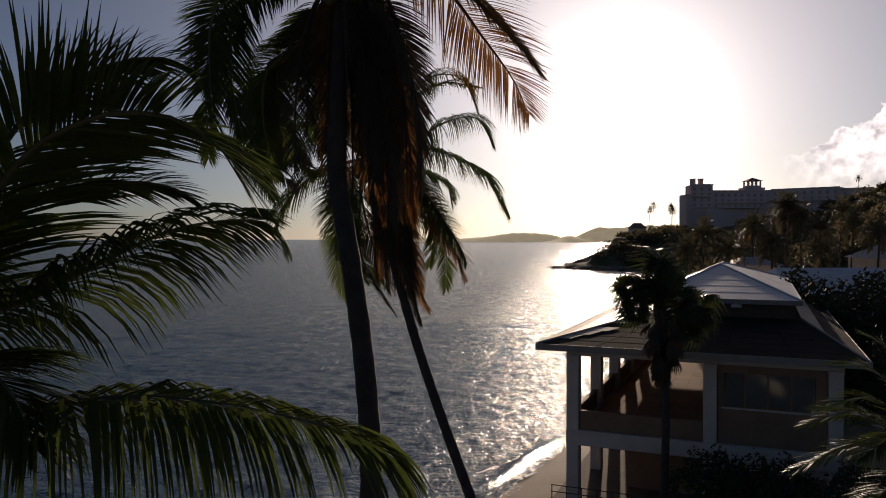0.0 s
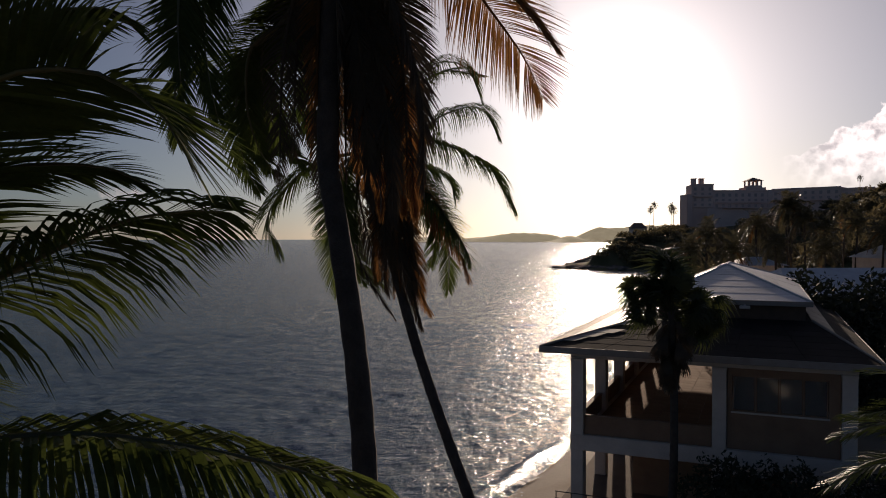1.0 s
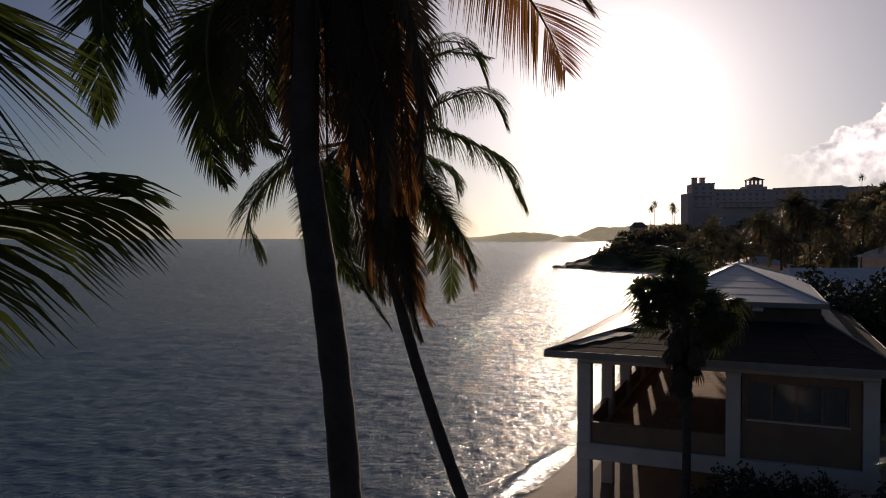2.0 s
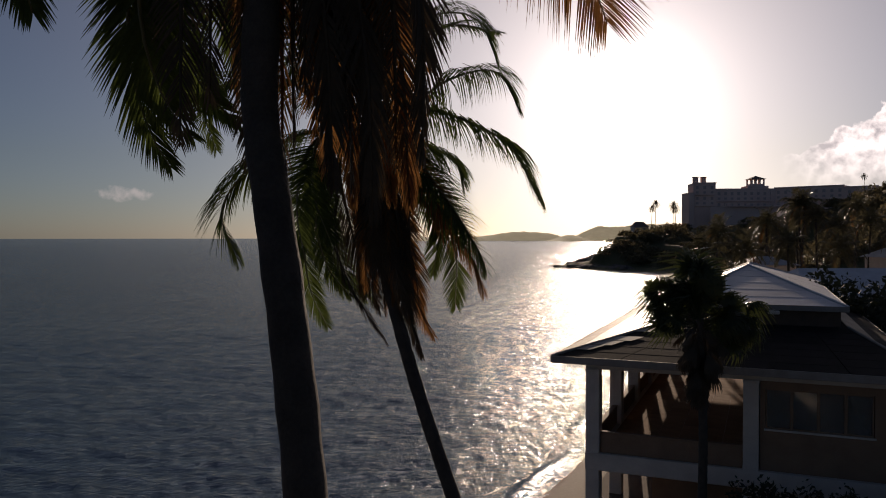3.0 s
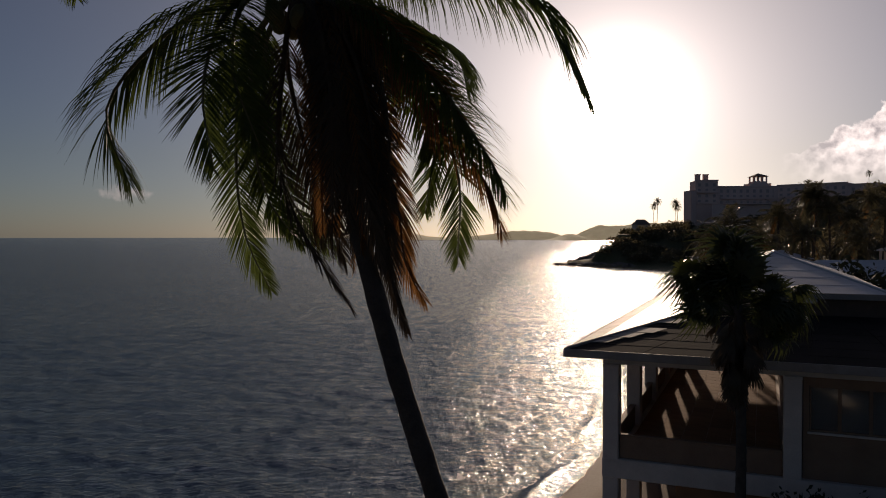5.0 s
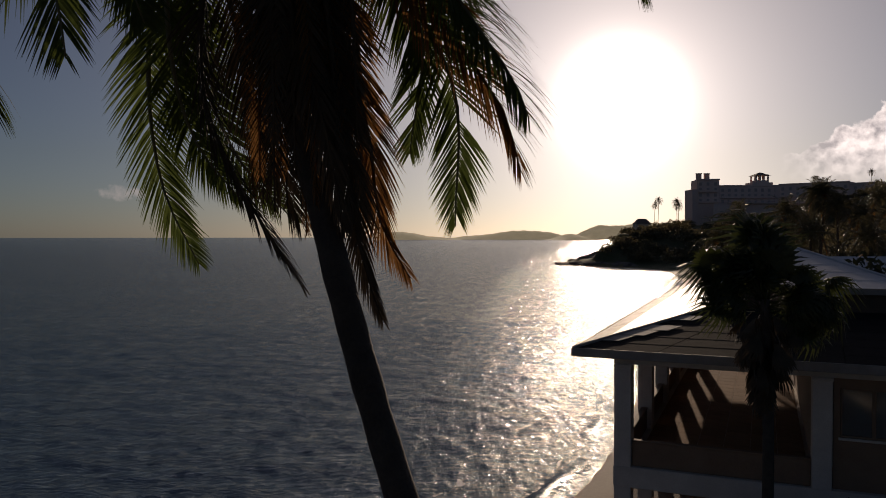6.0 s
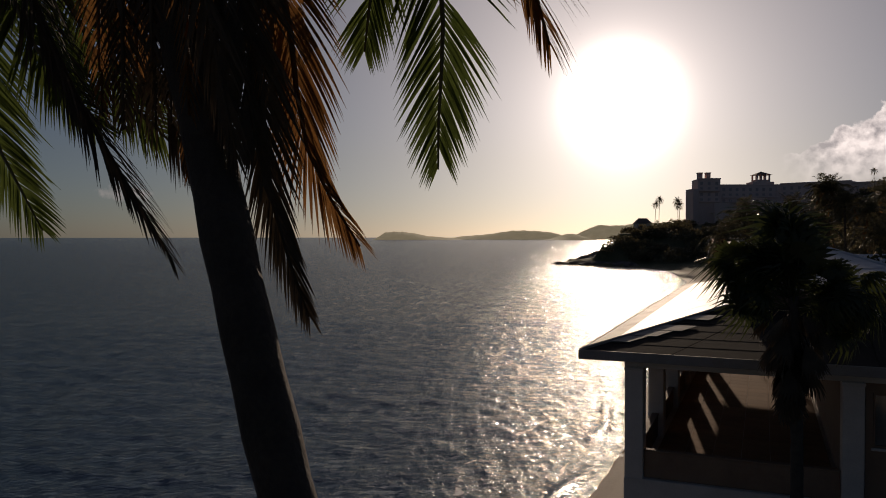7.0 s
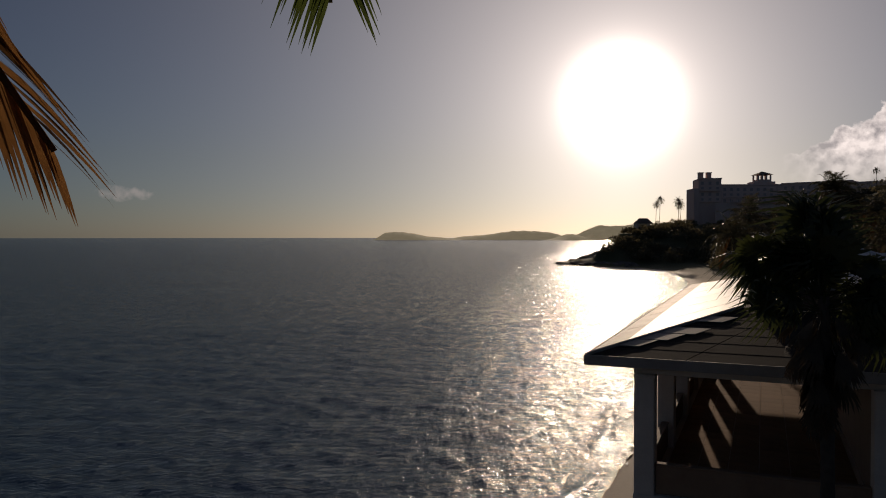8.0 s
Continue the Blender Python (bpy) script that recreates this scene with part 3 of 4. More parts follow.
add_frond(fronds_a, "old", 30, 1.5, 0.6, (0.25, -0.1, -0.8), (0.4, -0.2, -2.0), (0.45, -0.2, -3.0))
add_frond(fronds_a, "dead", -30, 1.5, 0.55, (0.3, 0.1, -0.9), (0.5, 0.1, -2.1), (0.55, 0.05, -3.1))
add_frond(fronds_a, "green", 15, 1.0, 0.7, (-0.61, 0.33, -0.82), (-1.04, 0.56, -1.07), (-1.13, 0.69, -1.7), (-1.01, 0.82, -2.25), (-0.79, 0.85, -2.56))
add_frond(fronds_a, "green", 15, 1.0, 0.65, (-0.55, 0.38, -0.79), (-0.92, 0.66, -1.01), (-0.95, 0.84, -1.61), (-0.77, 1.02, -2.13), (-0.49, 1.1, -2.41))
add_frond(fronds_a, "green", 15, 1.0, 0.7, (-0.64, 0.46, -0.76), (-1.1, 0.82, -0.95), (-1.22, 1.08, -1.52), (-1.13, 1.34, -2.01), (-0.94, 1.5, -2.26))
add_frond(fronds_a, "green", 35, 1.1, 0.7, (-0.64, -0.45, -0.17), (-0.99, -0.9, -0.58), (-1.06, -1.15, -1.17), (-0.97, -1.3, -1.78), (-0.89, -1.25, -2.21))
add_frond(fronds_a, "green", 35, 1.1, 0.65, (-0.68, -0.55, -0.12), (-1.07, -1.1, -0.48), (-1.17, -1.45, -1.02), (-1.11, -1.7, -1.58), (-1.07, -1.75, -1.96))
fronds_b = []
add_frond(fronds_b, "green", 80, 3.2, 1.4, (-0.79, -0.1, -0.19), (-1.36, -0.2, -0.59), (-1.84, -0.3, -1.3), (-1.65, -0.2, -2.05))
add_frond(fronds_b, "green", 0, 0.8, 1.0, (-0.4, -0.9, -0.45), (-0.45, -1.6, -1.3), (-0.3, -1.8, -2.05))
add_frond(fronds_b, "green", 0, 1.0, 0.85, (-0.55, 0.2, -0.6), (-0.7, 0.3, -1.7), (-0.63, 0.4, -2.56), (-0.35, 0.42, -3.18))
add_frond(fronds_b, "old", 75, 1.6, 0.75, (-0.1, -0.1, -0.8), (-0.13, -0.2, -1.82), (0.13, -0.3, -2.51), (0.66, -0.52, -3.3))
add_frond(fronds_b, "old", 20, 1.3, 1.1, (-0.15, 0.3, -0.6), (0.03, 0.4, -1.57), (0.3, 0.2, -2.33), (0.52, 0.1, -2.85))
add_frond(fronds_b, "old", 0, 1.3, 0.75, (0.55, -0.3, -0.6), (0.99, -0.6, -2.32), (1.05, -0.5, -3.05), (1.2, -0.5, -3.53))
add_frond(fronds_b, "dead", 10, 1.2, 0.85, (0.65, -0.4, -0.8), (1.08, -0.5, -2.15), (1.17, -0.4, -2.83), (1.38, -0.3, -3.25))
add_frond(fronds_b, "old", 15, 1.3, 0.7, (0.45, -0.3, -0.6), (0.9, -0.6, -2.17), (0.98, -0.6, -2.62), (1.04, -0.6, -3.01))
add_frond(fronds_b, "old", -15, 1.3, 0.7, (0.35, -0.4, -0.6), (0.83, -0.7, -2.21), (0.9, -0.7, -2.58), (0.97, -0.7, -2.92))
add_frond(fronds_b, "green", 0, 0.7, 0.95, (0.86, 0.1, -0.57), (1.66, 0.0, -1.74), (1.71, 0.2, -2.88))
add_frond(fronds_b, "green", 35, 1.8, 1.2, (1.09, -0.3, -0.55), (1.96, -0.8, -1.8), (2.14, -1.0, -2.23))
add_frond(fronds_b, "dead", 15, 1.5, 1.0, (0.91, -0.5, -0.59), (1.86, -0.7, -1.91), (2.02, -0.8, -2.22), (2.1, -0.9, -2.55))
add_frond(fronds_b, "green", 65, 2.6, 1.35, (0.63, 0.4, 0.01), (1.26, 0.7, -0.22), (1.7, 1.0, -0.44), (1.87, 1.2, -0.82))
add_frond(fronds_b, "green", 75, 3.2, 1.6, (0.68, -0.1, 0.19), (1.48, -0.2, 0.18), (2.42, -0.6, -0.3), (2.63, -0.5, -0.55), (2.99, -0.3, -1.15))
add_frond(fronds_b, "green", 80, 3.0, 1.5, (1.18, 0.2, 0.49), (1.64, 0.4, 0.81), (2.37, 0.7, 1.0), (2.76, 0.8, 0.44))
add_frond(fronds_b, "green", 80, 3.0, 1.4, (1.16, 0.4, 1.62), (1.66, 0.7, 1.96), (2.13, 0.8, 1.82), (2.41, 0.86, 1.2))
add_frond(fronds_b, "green", 0, 1.1, 0.9, (-0.78, -0.6, 0.58), (-1.39, -1.0, 0.54), (-1.77, -1.3, 0.06), (-1.56, -1.48, -0.55))
add_frond(fronds_b, "green", 90, 1.1, 0.7, (-0.34, -0.3, 0.56), (-0.72, -0.6, 0.55), (-1.16, -0.8, 0.24))
add_frond(fronds_b, "green", 20, 0.8, 0.9, (-0.3, -0.82, -0.37), (-0.25, -1.43, -1.13), (0.0, -1.55, -1.8))
add_frond(fronds_b, "green", 20, 1.0, 0.8, (-0.45, 0.15, -0.48), (-0.5, 0.2, -1.45), (-0.33, 0.25, -2.19), (0.05, 0.22, -2.68))
add_frond(fronds_b, "green", 20, 1.0, 0.75, (-0.36, 0.23, -0.51), (-0.32, 0.35, -1.53), (-0.06, 0.47, -2.3), (0.4, 0.52, -2.83))
add_frond(fronds_b, "green", 20, 0.7, 0.9, (0.75, 0.07, -0.39), (1.43, -0.07, -1.37), (1.36, 0.1, -2.33))
add_frond(fronds_b, "green", 55, 1.8, 1.0, (0.99, -0.25, -0.41), (1.76, -0.7, -1.54), (1.84, -0.85, -1.83))
fronds_c = []
add_frond(fronds_c, "swept", None, 2.0, 1.2, (0.4, 0.2, 0.49), (0.83, 0.3, 0.68), (1.26, 0.35, 0.91), (1.78, 0.4, 1.16), (2.17, 0.5, 1.24), (2.39, 0.55, 1.24))
add_frond(fronds_c, "swept", None, 0.5, 1.2, (0.94, -0.3, 1.44), (1.54, -0.4, 1.85), (2.12, -0.6, 1.85), (2.52, -0.8, 1.62), (2.67, -0.9, 1.42))
add_frond(fronds_c, "swept", None, 0.9, 0.75, (0.67, 0.1, 1.63), (1.04, 0.15, 2.12), (1.46, 0.2, 2.35), (1.82, 0.2, 2.39), (2.0, 0.2, 2.28))
add_frond(fronds_c, "green", None, 3.4, 1.3, (0.87, -0.2, -0.06), (1.43, -0.2, 0.03), (2.07, -0.2, 0.04), (2.94, -0.25, -0.1), (3.39, -0.3, -0.26), (3.52, -0.3, -0.46))
add_frond(fronds_c, "swept", None, 0.7, 0.75, (0.44, 0.4, 1.11), (0.98, 0.5, 1.48), (1.58, 0.6, 1.53), (1.85, 0.7, 1.42))
add_frond(fronds_c, "green", None, 1.0, 0.9, (0.78, -0.4, 0.32), (1.12, -0.5, 0.13), (1.31, -0.6, -0.16))

SKIRT_A = [((0.3 + 0.3 * (i % 3) / 2) * math.cos(i * 0.72) - 0.02, (0.3 + 0.2 * (i % 2)) * math.sin(i * 0.72) + 0.1, -2.2 - 0.6 * math.sin(i * 1.66)) for i in range(12)]
SKIRT_A += [(-0.25 + 0.1 * k, 0.15 - 0.12 * (k % 3), -2.4 - 0.16 * (k * 3 % 5)) for k in range(12)]
SKIRT_B = [(0.45 + 0.22 * math.cos(i * 0.48), -0.25 + 0.26 * math.sin(i * 0.48), -2.4 - 0.4 * math.sin(i * 1.44)) for i in range(13)]
SKIRT_B += [(0.5 + 0.55 * (k % 5) / 4, -0.65 + 0.2 * (k // 5), -2.35 - 0.2 * ((k * 5) % 4)) for k in range(15)]
palm_tree("tall coconut palm with a dark ringed trunk on the beach", trunk_a, 0.112, fronds_a, 3, 6, 0.8, 150, droop=0.9, width=0.025, skirt=SKIRT_A, upright=(0.6, 1.8))
palm_tree("leaning coconut palm with drooping withered fronds", trunk_b, 0.092, fronds_b, 5, 5, 0.66, 150, droop=0.9, width=0.02, skirt=SKIRT_B, upright=(0.9, 2.0))
palm_tree("coconut palm with broad green fronds over the beach", trunk_c, 0.115, fronds_c, 9, 6, 0.9, 145, droop=0.9, width=0.034, avoid=(1.8, 5.0))


# ---- fan palm ----
def fan_leaf_shape(rng, radius=0.95, stalk=1.1, segs=26, droop=0.35, spread=125):
    """A stalk along +x that ends in a pleated fan."""
    s = Shape()
    s.tube([(0, 0, 0), (stalk * 0.5, 0, 0.05), (stalk, 0, 0)], [0.022, 0.016, 0.012], 5)
    for i in range(segs):
        a = radians(-spread + 2 * spread * i / (segs - 1))
        r = radius * (0.72 + 0.28 * math.cos(a * 0.7)) * rng.uniform(0.85, 1.08)
        d = Vector((math.cos(a), math.sin(a), 0))
        n = Vector((-d.y, d.x, 0))
        c = Vector((stalk, 0, 0))
        dz = (0.03 if i % 2 else -0.03)
        m1, m2, e = c + d * r * 0.45 + Vector((0, 0, dz)), c + d * r * 0.75 + Vector((0, 0, dz - droop * 0.12)), c + d * r + Vector((0, 0, -droop * rng.uniform(0.3, 1.0)))
        s.add([c, m1 - n * 0.045, m1 + n * 0.045, m2 - n * 0.028, m2 + n * 0.028, e], [(0, 1, 2), (1, 3, 4, 2), (3, 5, 4)])
    return s


FAN_RNG = random.Random(12)
fan_green = [fan_leaf_shape(FAN_RNG, r, st, 24, dr).mesh("fan_leaf", M_FAN) for r, st, dr in ((0.7, 0.9, 0.5), (0.75, 1.2, 0.7), (0.62, 1.5, 0.9), (0.6, 1.0, 0.35))]
fan_dead = [fan_leaf_shape(FAN_RNG, 0.95, st, 14, 0.25, 24).mesh("fan_leaf", M_THATCH) for st in (0.6, 0.9)]


def fan_palm(label, foot, height, seed, green=40, dead=60, size=1.0):
    """An old fan palm: leaves in uneven tufts over a narrow hanging skirt."""
    rng = random.Random(seed)
    t = thing("fan_palm", label, "palm tree", Matrix.Translation(foot))
    part("trunk", trunk_shape(lambda s: Vector((0.15 * math.sin(3 * s), 0.1 * s, height * s)), 0.15, 60, 1.4), M_BARK, t, "", True)
    tufts = ((172, 38, 1.15), (155, 66, 1.4), (100, 80, 1.5), (50, 72, 1.25), (188, 8, 1.05), (-12, 18, 1.15), (12, -12, 1.2), (-50, 5, 1.0), (-30, 42, 0.8))
    for k in range(green):
        az, el, big = tufts[k * 5 % 9]
        az, el = az + rng.gauss(0, 10), el + rng.gauss(0, 9)
        part("fan_leaf", fan_green[rng.randrange(4)], None, t, "", False, pose(0, 0.1, height - rng.uniform(0, 0.7), rng.uniform(-85, 85), -el, az) @ Matrix.Scale(size * big * rng.uniform(0.7, 1.12), 4))
    for k in range(dead):
        az, el = k * 137.5 + rng.uniform(-25, 25), -38 - 48 * (k / dead) ** 0.5 * rng.uniform(0.8, 1.0)
        part("fan_leaf", fan_dead[k % 2], None, t, "withered brown fan leaf", False, pose(0, 0.1, height - 0.1 - 1.9 * k / dead, rng.uniform(-60, 60), -el, az) @ Matrix.Scale(size * rng.uniform(0.6, 1.0), 4))
    return t


fan_palm("fan palm with a shaggy skirt of dead leaves", (9.75, 32.6, 1.7), 10.2, 2, 64, 80, 1.12)

# ---- the beach pavilion ----
EAVE = Vector((4.715, 37.5, 0))
pavilion = thing("pavilion", "two-storey open-sided beach pavilion with white columns and tiered hip roof", "building", Matrix.Translation(EAVE) @ pose(0, 0, 0, 0, 0, -23.1))
FLOOR, DECK, EZ = 1.6, 5.35, 9.62
LX, LY = 15.0, 37.5
col_mesh = Shape().box(-0.31, -0.36, FLOOR - 0.6, 0.31, 0.36, 9.1, 0.03).mesh("column", M_PAINT)
cap_mesh = Shape().box(-0.33, -0.38, 8.96, 0.33, 0.38, 9.08, 0.015).mesh("capital", M_PAINT)
front_x, side_y = (1.72, 8.35, 13.7), (6.7, 12.5, 18.3, 24.1, 29.9)
for cx, cy in [(x, 0.9) for x in front_x] + [(1.72, y) for y in side_y] + [(8.35, 29.9), (13.7, 29.9)]:
    c = part("column", col_mesh, None, pavilion, at=Matrix.Translation((cx, cy, 0)))
    part("capital", cap_mesh, None, c)
part("floor_slab", Shape().box(1.39, 0.52, 4.52, 14.05, 30.3, 5.3, 0.03), M_PAINT, pavilion, "white painted concrete slab")
part("ground_slab", Shape().box(0.6, -0.6, 0.4, 14.6, 31, FLOOR, 0.05), M_TERRACE, pavilion, "worn brown terrace slab")
part("front_parapet", Shape().box(2.05, 0.72, 5.3, 8.02, 0.92, 6.2, 0.02).box(2.05, 0.68, 6.2, 8.02, 0.96, 6.27, 0.02), M_TAN, pavilion, "tan plastered parapet")
for k in range(5):
    y0, y1 = (0.9, *side_y)[k] + 0.33, side_y[k] - 0.33
    part("side_parapet", Shape().box(1.6, y0, 5.3, 1.8, y1, 6.2, 0.02).box(1.56, y0, 6.2, 1.84, y1, 6.27, 0.02), M_TAN, pavilion)
part("rear_parapet", Shape().box(2.05, 29.8, 5.3, 8.02, 30.0, 6.1, 0.02), M_TAN, pavilion)
part("front_beam", Shape().box(1.39, 0.62, 9.08, 14.05, 1.18, 9.5, 0.02), M_PAINT, pavilion)
part("side_beam", Shape().box(1.42, 1.2, 9.08, 2.02, 30.2, 9.5, 0.02), M_PAINT, pavilion)
part("rear_beam", Shape().box(2.05, 29.6, 9.08, 14.2, 30.2, 9.5, 0.02), M_PAINT, pavilion)
part("soffit", Shape().box(0.12, 0.12, 9.5, LX - 0.12, LY - 0.12, 9.56), M_WOOD, pavilion, "dark boarded soffit")
part("side_wall", Shape().box(8.2, 1.25, 5.3, 8.45, 29.55, 9.08), M_TAN, pavilion)
part("window_wall", Shape().box(8.7, 0.8, 5.3, 13.36, 1.0, 7.05).box(8.7, 0.8, 8.75, 13.36, 1.0, 9.07).box(8.7, 0.8, 7.05, 8.9, 1.0, 8.75).box(12.9, 0.8, 7.05, 13.36, 1.0, 8.75), M_TAN, pavilion, "tan plastered wall")
pane_mesh = Shape().box(0, -0.012, 0, 0.9, 0.012, 1.58).mesh("pane", M_GLASS)
for k in range(4):
    x = 8.92 + k * 0.99
    w = part("window", Shape().box(x, 0.84, 7.06, x + 0.05, 0.96, 8.74).box(x + 0.93, 0.84, 7.06, x + 0.98, 0.96, 8.74).box(x + 0.05, 0.84, 7.06, x + 0.93, 0.96, 7.12).box(x + 0.05, 0.84, 8.68, x + 0.93, 0.96, 8.74), M_TAN, pavilion, "tan framed window")
    part("pane", pane_mesh, None, w, at=Matrix.Translation((x + 0.04, 0.9, 7.1)))
part("window_sill", Shape().box(8.85, 0.72, 6.98, 12.95, 0.8, 7.06, 0.01), M_PAINT, pavilion)
part("lower_wall", Shape().box(3.9, 4.0, FLOOR, 14.1, 4.25, 4.5).box(3.9, 4.25, FLOOR, 4.15, 30, 4.5), M_TAN, pavilion)
part("end_wall", Shape().box(13.6, 1.25, 5.3, 13.8, 29.55, 9.08), M_TAN, pavilion)
part("lower_beam", Shape().box(8.7, 0.75, 4.1, 13.36, 1.05, 4.52), M_PAINT, pavilion)

# roof: courses of sheet on each hip face, each course its own piece
UP = (4.4, 8.0, 12.6, 33.0)          # plan of the raised roof
UZ0, UZ1, APEX = 10.6, 11.6, ((7.9, 18.5, 13.2), (7.9, 22.5, 13.2))


def face_courses(parent, a, b, c, d, n, mat, cols, lift=0.014, name="roof_sheet"):
    """Sheets in n courses between the eave a-b and the top d-c."""
    a, b, c, d = (Vector(p) for p in (a, b, c, d))
    nrm = (b - a).cross(d - a).normalized()
    nrm = nrm if nrm.z > 0 else -nrm
    for i in range(n):
        t0, t1 = i / n, min(1.0, (i + 1.06) / n)
        for j in range(cols):
            q = []
            for t, off in ((t0, lift), (t1, 0.004)):
                l, r = a.lerp(d, t), b.lerp(c, t)
                q.append((l.lerp(r, j / cols) + nrm * off, l.lerp(r, (j + 0.985) / cols) + nrm * off))
            (p0, p1), (p3, p2) = q
            th = nrm * 0.03
            part(name, Shape().add([p0, p1, p2, p3, p0 - th, p1 - th, p2 - th, p3 - th], [(0, 1, 2, 3), (7, 6, 5, 4), (0, 4, 5, 1), (1, 5, 6, 2), (2, 6, 7, 3), (3, 7, 4, 0)]), mat, parent)


lower = part("lower_roof", Shape().add([(0, 0, EZ), (LX, 0, EZ), (LX, LY, EZ), (0, LY, EZ), (UP[0], UP[1], UZ0), (UP[2], UP[1], UZ0), (UP[2], UP[3], UZ0), (UP[0], UP[3], UZ0)],
                                       [(0, 1, 5, 4), (1, 2, 6, 5), (2, 3, 7, 6), (3, 0, 4, 7), (3, 2, 1, 0), (4, 5, 6, 7)]), M_SHINGLE, pavilion, "weathered hip roof of overlapping sheets")
E0, E1, E2, E3 = (0, 0, EZ + 0.03), (LX, 0, EZ + 0.03), (LX, LY, EZ + 0.03), (0, LY, EZ + 0.03)
U0, U1, U2, U3 = (UP[0], UP[1], UZ0 + 0.03), (UP[2], UP[1], UZ0 + 0.03), (UP[2], UP[3], UZ0 + 0.03), (UP[0], UP[3], UZ0 + 0.03)
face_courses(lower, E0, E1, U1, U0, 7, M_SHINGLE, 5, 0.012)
# white sheets lapping onto the front, their shade put in as grey
for k in (0, 1, 2, 4):
    l0, l1 = (Vector(E0).lerp(Vector(U0), t) for t in (0.16 + 0.12 * k, 0.27 + 0.12 * k))
    run = Vector((0.75 + 0.25 * (k % 3), 0, 0))
    lift = Vector((0, 0, 0.045 + 0.003 * k))
    q = [p + lift for p in (l0, l0 + run, l1 + run, l1)]
    part("roof_sheet", Shape().add(q + [p - Vector((0, 0, 0.02)) for p in q], [(0, 1, 2, 3), (7, 6, 5, 4), (0, 4, 5, 1), (1, 5, 6, 2), (2, 6, 7, 3), (3, 7, 4, 0)]), M_TRIM, lower)
EM0, EM3 = (Vector(e).lerp(Vector(u), 0.2) for e, u in ((E0, U0), (E3, U3)))
face_courses(lower, E3, E0, EM0, EM3, 1, M_RUST_SUNLIT, 6)
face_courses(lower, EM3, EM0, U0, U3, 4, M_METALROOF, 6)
# right face: shade on the lower courses, sun above, set by colour
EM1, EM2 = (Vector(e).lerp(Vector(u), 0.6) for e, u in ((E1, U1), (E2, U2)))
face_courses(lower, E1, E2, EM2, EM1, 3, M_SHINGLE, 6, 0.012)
face_courses(lower, EM1, EM2, U2, U1, 2, M_RUST_SUNLIT, 6)
part("clerestory", Shape().box(UP[0] + 0.3, UP[1] + 0.3, UZ0 - 0.2, UP[2] - 0.3, UP[3] - 0.3, UZ1), M_WOOD, pavilion)
upper = part("upper_roof", Shape().add([(UP[0], UP[1], UZ1), (UP[2], UP[1], UZ1), (UP[2], UP[3], UZ1), (UP[0], UP[3], UZ1), *APEX],
                                       [(0, 1, 4), (1, 2, 5, 4), (2, 3, 5), (3, 0, 4, 5), (3, 2, 1, 0)]), M_METALROOF, pavilion, "raised white sheet-metal hip roof")
V0, V1, V2, V3 = ((x, y, UZ1 + 0.03) for x, y in ((UP[0], UP[1]), (UP[2], UP[1]), (UP[2], UP[3]), (UP[0], UP[3])))
A0, A1 = ((p[0], p[1], p[2] + 0.03) for p in APEX)
face_courses(upper, V0, V1, A0, A0, 6, M_METALROOF, 1)
face_courses(upper, V1, V2, A1, A0, 6, M_METALROOF, 2)
face_courses(upper, V3, V0, A0, A1, 6, M_METALROOF, 2)
for a, b in ((V0, A0), (V1, A0), (V2, A1), (V3, A1), (A0, A1)):
    part("ridge_cap", Shape().tube([Vector(a) + Vector((0, 0, 0.02)), Vector(b) + Vector((0, 0, 0.03))], 0.07, 6), M_METALROOF, upper)
for a, b in ((E0, U0), (E1, U1)):
    part("ridge_cap", Shape().tube([Vector(a) + Vector((0, 0, 0.02)), Vector(b) + Vector((0, 0, 0.03))], 0.07, 6), M_TRIM, lower)
part("fascia", Shape().box(-0.06, -0.06, 9.36, LX + 0.06, 0.0, 9.68, 0.01), M_TRIM, pavilion, "grey painted timber fascia")
part("fascia", Shape().box(-0.06, 0.004, 9.36, 0.0, LY, 9.68, 0.01), M_TRIM, pavilion)
part("fascia", Shape().box(LX, 0.004, 9.36, LX + 0.06, LY, 9.68, 0.01), M_TRIM, pavilion)
part("floodlight", Shape().box(9.0, 7.72, 11.18, 9.55, 7.94, 11.36, 0.03).box(9.22, 7.9, 11.3, 9.32, 8.0, 11.42), M_PAINT, pavilion, "small white floodlight housing")
part("upper_fascia", Shape().box(UP[0] - 0.05, UP[1] - 0.05, UZ1 - 0.22, UP[2] + 0.05, UP[1], UZ1 + 0.05, 0.01), M_TRIM, pavilion)
part("upper_fascia", Shape().box(UP[2], UP[1] + 0.004, UZ1 - 0.22, UP[2] + 0.05, UP[3], UZ1 + 0.05, 0.01), M_TRIM, pavilion)
tile_mesh = Shape().box(0.006, 0.006, 0, 0.994, 0.994, 0.02).mesh("floor_tile", M_PLANK)
for i in range(6):
    for j in range(28):
        part("floor_tile", tile_mesh, None, pavilion, at=Matrix.Translation((2.05 + i, 1.2 + j, 5.3)))

# iron railing on the lower terrace
railing = thing("iron_railing", "dark iron railing at the edge of the lower terrace", "railing", Matrix.Translation(EAVE) @ pose(0, 0, 0, 0, 0, -23.1) @ Matrix.Translation((0, 0, FLOOR)))
for k in range(6):
    part("post", Shape().tube([(0.9 + 0.75 * k, -0.35, 0), (0.9 + 0.75 * k, -0.35, 1.05)], 0.03, 6), M_IRON, railing)
for z in (0.35, 0.7, 1.03):
    part("rail", Shape().tube([(0.85, -0.35, z), (4.75, -0.35, z)], 0.025, 6), M_IRON, railing)

